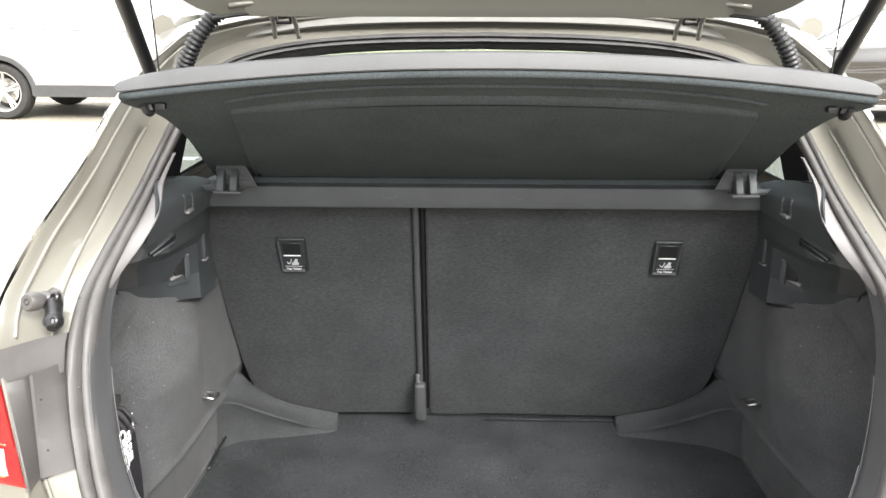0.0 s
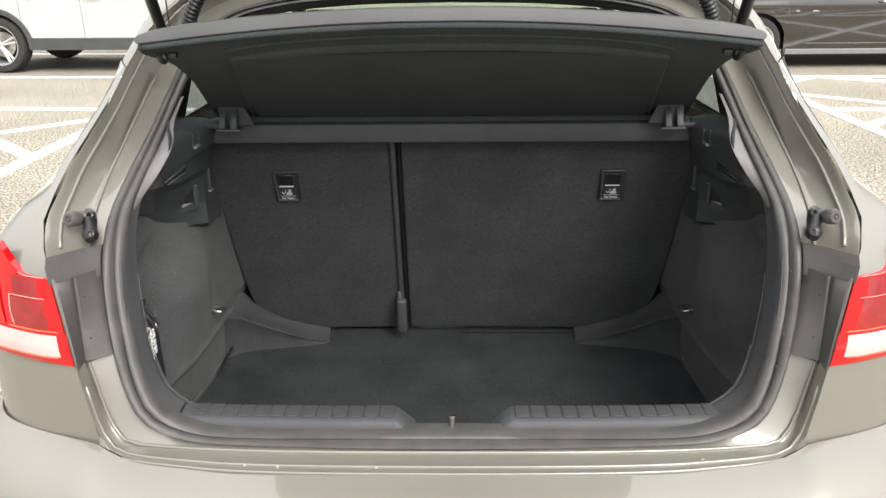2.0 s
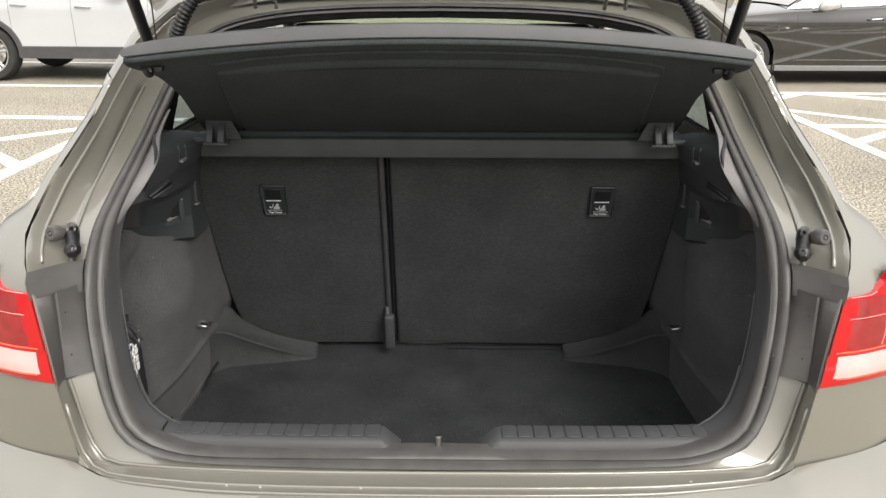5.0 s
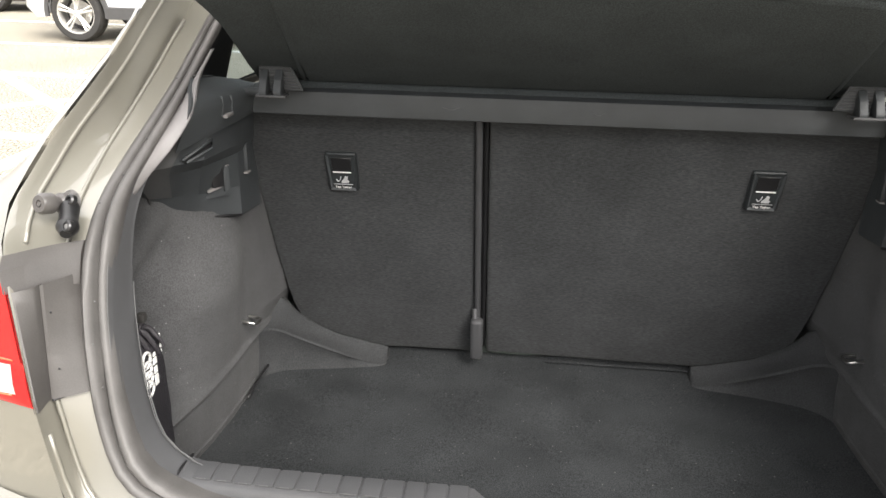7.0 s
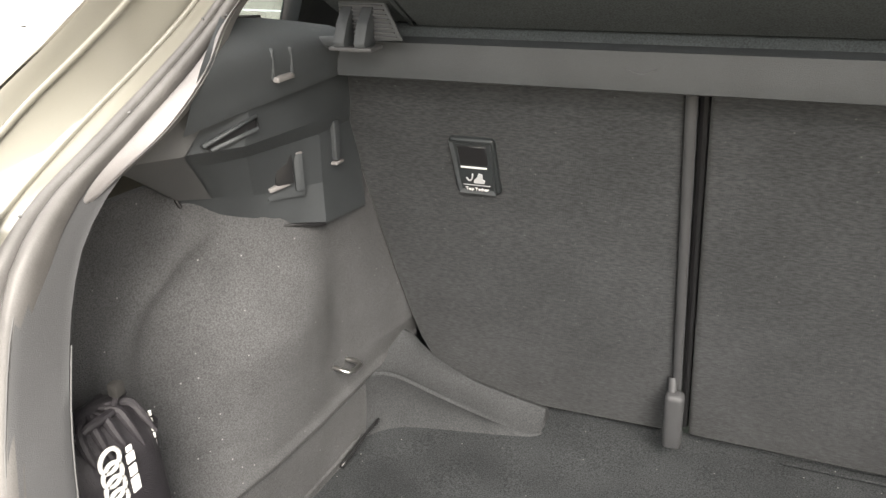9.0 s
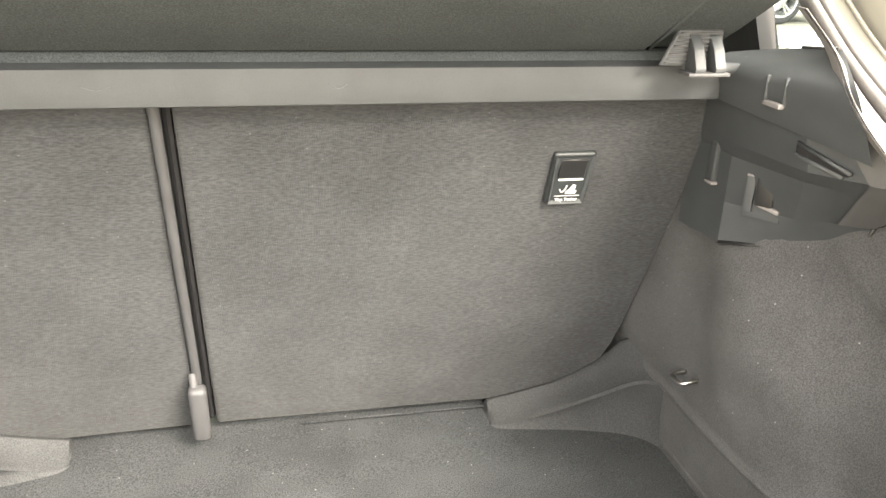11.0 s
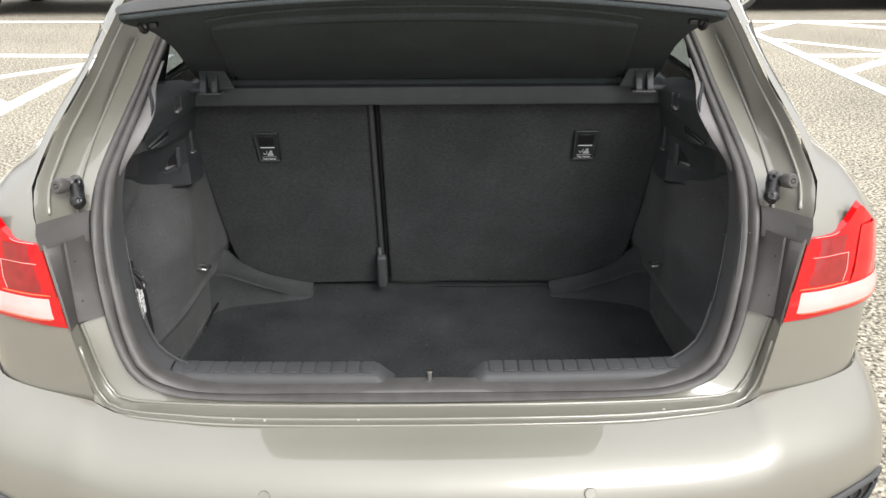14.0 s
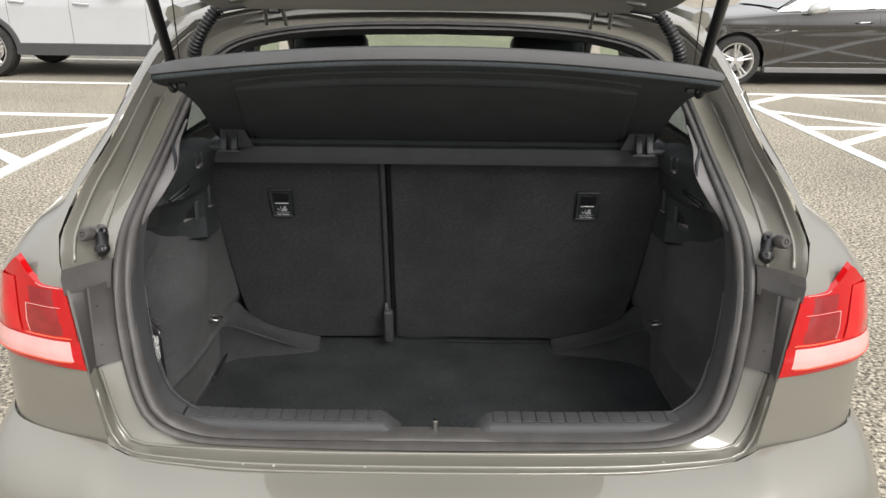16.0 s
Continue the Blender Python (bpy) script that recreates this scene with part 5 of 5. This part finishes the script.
# ---- parked vehicles ----
def vehicle(name, label, xw, yn, spec, paint, cladding):
    """A parked car with its nose towards -x and its near side at y = yn; xw is the front wheel's place."""
    L, wb, r, wid, fo = spec["L"], spec["wb"], spec["r"], spec["w"], spec["fo"]
    th = thing(name, label, "car", at=(xw, yn + wid / 2, 0))
    def zb(u):
        h = spec["sill"]
        for c in (fo, fo + wb):
            d = abs(u - c)
            if d < r + .05:
                h = max(h, r + math.sqrt(max(0, (r + .05) ** 2 - d * d)))
        return max(h, np.interp(u, [0, .25, L - .3, L], [h + .14, h, h, h + .16]))
    belt = lambda u: np.interp(u, [p[0] for p in spec["belt"]], [p[1] for p in spec["belt"]])
    roof = lambda u: np.interp(u, [p[0] for p in spec["roof"]], [p[1] for p in spec["roof"]])
    taper = lambda u: np.interp(u, [0, .12, .35, .8, L - .8, L - .3, L - .08, L], [.42, .22, .09, .0, .0, .06, .2, .35])
    us = np.unique(np.r_[np.linspace(0, L, 120), [fo - r - .05, fo + r + .05, fo + wb - r - .05, fo + wb + r + .05]])
    ox = -fo
    def side(u, z, g):
        k = (z - spec["sill"]) / (spec["belt"][-2][1] - spec["sill"])
        y = wid / 2 - taper(u) - .07 * max(0, k - .55) ** 1.5 - spec["tuck"] * max(0, .62 - k) - spec["tumble"] * max(0, k - .86) + .012 * math.exp(-((k - .72) / .06) ** 2)
        return (u + ox, g * y, z)
    rows = []
    for u in us:
        b, t = zb(u), max(belt(u), zb(u) + .05)
        zs = np.linspace(b, t - .02, 16)
        near = [side(u, z, -1) for z in zs]
        yy = abs(near[-1][1])
        top = [(u + ox, -yy * math.cos(math.pi * q), t + spec["crown"] * math.sin(math.pi * q) ** .8) for q in np.linspace(.03, .97, 18)]
        rows.append([(near[0][0], near[0][1] + .06, near[0][2] + .01)] + near + top + [(x, -y, z) for x, y, z in near[::-1]] + [(near[0][0], -near[0][1] - .06, near[0][2] + .01)])
    v = [p for r_ in rows for p in r_]
    n = len(rows[0])
    f = [(i * n + j, i * n + j + 1, (i + 1) * n + j + 1, (i + 1) * n + j) for i in range(len(rows) - 1) for j in range(n - 1)]
    f += [tuple(range(n)), tuple(len(v) - n + j for j in range(n))]
    body = part("body", mesh_of("body", v, f), paint, th, "", 50)
    # cabin
    g0, g1 = spec["cabin"]
    rows = []
    def cab(u, k, g):
        z0, z1 = belt(u) - .02, max(roof(u), belt(u) - .015)
        y0, y1 = wid / 2 - .085, wid / 2 - .085 - .22 * (z1 - z0) / .5
        return (u + ox, g * (y0 + (y1 - y0) * k), z0 + (z1 - z0) * k)
    for u in np.linspace(g0, g1, 60):
        near = [cab(u, k, -1) for k in np.linspace(0, 1, 8)]
        yy, zz = abs(near[-1][1]), near[-1][2]
        top = [(u + ox, -yy * math.cos(math.pi * q), zz + .05 * math.sin(math.pi * q) * min(1, (zz - belt(u)) / .3)) for q in np.linspace(.05, .95, 10)]
        rows.append(near + top + [(x, -y, z) for x, y, z in near[::-1]])
    part("cabin", loft("cabin", rows), paint, th, "", 50)
    def off(p, g, d=.006):
        return (p[0], p[1] + g * d, p[2])
    for g in (-1, 1):
        for a0, a1 in spec["panes"]:
            grid = []
            for k in (.1, .5, .9):
                row = []
                for u in np.linspace(a0, a1, 14):
                    h = (roof(u) - belt(u)) / .5
                    row.append(off(cab(u, k * min(1, max(.05, 1)), g), g))
                grid.append(row)
            part("side_window", loft("pane", grid), M_CARGLASS, th, "dark side window", 0)
        c0, c1 = spec["panes"][0][0], spec["panes"][-1][1]
        part("window_trim", tube("wt", [off(cab(u, .06, g), g, .008) for u in np.linspace(c0, c1, 30)], .012, 6), M_CHROME if spec["chrome"] else M_BLACK, th, sharp=0)
        for u in spec["seams"]:
            zz = np.linspace(zb(u) + .10, belt(u) - .03, 14)
            part("door_seam", tube("ds", [off(side(u, z, g), g, -.001) for z in zz], .0028, 5), M_BLACK, th, sharp=0)
        for u in spec["handles"]:
            z = belt(u) - (.13 if spec["chrome"] else .16)
            part("door_handle", tube("dh", [off(side(u - .09, z, g), g, .0), off(side(u - .08, z, g), g, .03), off(side(u + .08, z + .01, g), g, .03), off(side(u + .09, z, g), g, 0)], .014, 8, 14), paint, th)
        mu = spec["mirror"]
        p = cab(mu, .12, g)
        mb = bmesh.new()
        bmesh.ops.create_uvsphere(mb, u_segments=20, v_segments=12, radius=1)
        for q in mb.verts:
            x_, y_, z_ = (math.copysign(abs(c) ** .72, c) for c in q.co)
            q.co = (p[0] + .13 * x_ * (1 - .18 * z_) + .02, p[1] + g * .17 + .12 * y_, p[2] + .065 + .075 * z_ + .02 * x_)
        mi = part("door_mirror", mb, spec["mirror_mat"], th, "rounded door mirror")
        part("mirror_foot", box((.08, .12, .03), (p[0], p[1] + g * .05, p[2] + .0), .01), M_BLACK, mi)
        # sill and arches
        sl = [[off(side(u, spec["sill"] + h, g), g, d) for u in np.linspace(fo + r + .07, fo + wb - r - .07, 24)] for h, d in spec["clad"]]
        part("sill_strip", loft("sill", sl), cladding, th, "grey sill cladding" if spec["wide"] else "", 30)
        if spec["wide"]:
            for c in (fo, fo + wb):
                arc = [[off(side(c + (r + .05 + e) * math.cos(k), max(spec["sill"], r + (r + .05 + e) * math.sin(k)), g), g, d) for k in np.linspace(-.12, math.pi + .12, 36)] for e, d in ((-.005, -.02), (-.005, .012), (.05, .014), (.062, .002))]
                part("arch_cladding", loft("arch", arc), cladding, th, "grey wheel-arch cladding", 30)
        if spec["chrome"]:
            part("door_strip", tube("strip", [off(side(u, spec["sill"] + .13, g), g, .002) for u in np.linspace(fo + r + .25, fo + wb - r - .15, 20)], .004, 6), paint, th, sharp=0)
    for u0, u1, nm in ((spec["cabin"][0] + .04, spec["screen"], "windscreen"),):
        grid = []
        for u in np.linspace(u0, u1, 8):
            p = cab(u, 1, -1)
            grid.append([(p[0] - .01, p[1] * .93 * q, p[2] + .012 + .05 * (1 - q * q) * min(1, max(0, (p[2] - belt(u)) / .3))) for q in np.linspace(-1, 1, 12)])
        part(nm, loft(nm, grid), M_CARGLASS, th, "", 0)
    for u in (fo, fo + wb):
        for g in (-1, 1):
            w = wheel(th, (u + ox, g * (wid / 2 - .115), r), r, 5, .23)
            if g > 0:
                w.rotation_euler = (0, 0, math.pi)
    part("underside", box((L - .5, wid - .35, .12), (L / 2 + ox, 0, spec["sill"] + .10), .03), M_BLACK, th)
    # black block in the body stands in for shade in the arches
    part("arch_shade_block", box((wb + 2 * r + .1, wid - .5, .5), (fo + wb / 2 + ox, 0, spec["sill"] + .35), .03), M_BLACK, th)
    for g in (-1, 1):
        part("headlamp", box((.22, .34, .12), (.16 + ox, g * (wid / 2 - .30), belt(.1) - .12), .04, 3), M_CHROME, th)
        part("tail_light", box((.12, .30, .12), (L - .08 + ox, g * (wid / 2 - .26), belt(L) - .14), .03, 3), M_LENS, th)
    return th


M_CARGLASS = mat("dark_car_glass", (0.30, 0.32, 0.31), 0.04, 0.55, 0.05, 2, spec=1.0, coat=1.0)
M_SILLGREY = mat("grey_sill_plastic", (0.20, 0.20, 0.20), 0.45, 0, 0.08, 10)
M_SILVER = mat("silver_mirror_cap", (0.60, 0.60, 0.58), 0.3, 0.7, 0.05, 10, coat=0.5)
SUV = dict(L=4.48, wb=2.68, r=.362, w=1.85, fo=.90, sill=.305, belt=[(0, .80), (.10, .92), (.9, 1.04), (1.25, 1.09), (4.2, 1.16), (4.48, 1.04)], roof=[(1.1, 1.09), (1.95, 1.58), (2.6, 1.64), (3.6, 1.60), (4.35, 1.16)], cabin=(1.12, 4.33), panes=[(1.75, 2.34), (2.46, 3.20), (3.27, 3.66)], seams=[1.40, 2.40, 3.22], handles=[2.24, 3.08], mirror=1.75, mirror_mat=M_SUVWHITE, clad=[(-.005, -.02), (-.005, .012), (.14, .014), (.15, .004)], wide=True, tuck=.03, tumble=.1, crown=.03, chrome=False, screen=1.95)
SALOON = dict(L=4.92, wb=2.91, r=.328, w=1.87, fo=.92, sill=.19, belt=[(0, .62), (.08, .72), (.5, .83), (1.5, .915), (2.2, .95), (3.9, 1.02), (4.7, 1.03), (4.92, .95)], roof=[(1.35, .92), (2.15, 1.40), (2.7, 1.47), (3.3, 1.45), (4.25, 1.06)], cabin=(1.42, 4.2), panes=[(1.72, 2.62), (2.70, 3.38), (3.44, 3.75)], seams=[1.53, 2.74, 3.66], handles=[2.53, 3.45], mirror=1.86, mirror_mat=M_SILVER, clad=[(-.01, -.03), (-.005, .012), (.05, .016), (.06, .003)], wide=False, tuck=.07, tumble=.35, crown=.085, chrome=True, screen=2.15)
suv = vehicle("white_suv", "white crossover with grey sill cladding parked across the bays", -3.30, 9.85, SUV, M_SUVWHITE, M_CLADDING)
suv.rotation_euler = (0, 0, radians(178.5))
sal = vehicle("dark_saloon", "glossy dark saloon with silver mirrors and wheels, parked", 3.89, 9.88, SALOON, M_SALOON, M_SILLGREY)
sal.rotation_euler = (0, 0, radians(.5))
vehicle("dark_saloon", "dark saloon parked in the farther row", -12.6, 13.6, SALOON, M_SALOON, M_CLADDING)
for i, w in enumerate((.05, .05, .05)):
    part("badge_bar", box((.030, .004, .028), (.46 + i * .040, -.932, .775), .002, 1), M_CHROME, sal)
for u, w in ((.49, .05), (.72, .08)):
    part("badge_bar", box((w, .004, .012), (u, -.937, .725), .002, 1), M_CHROME, sal)
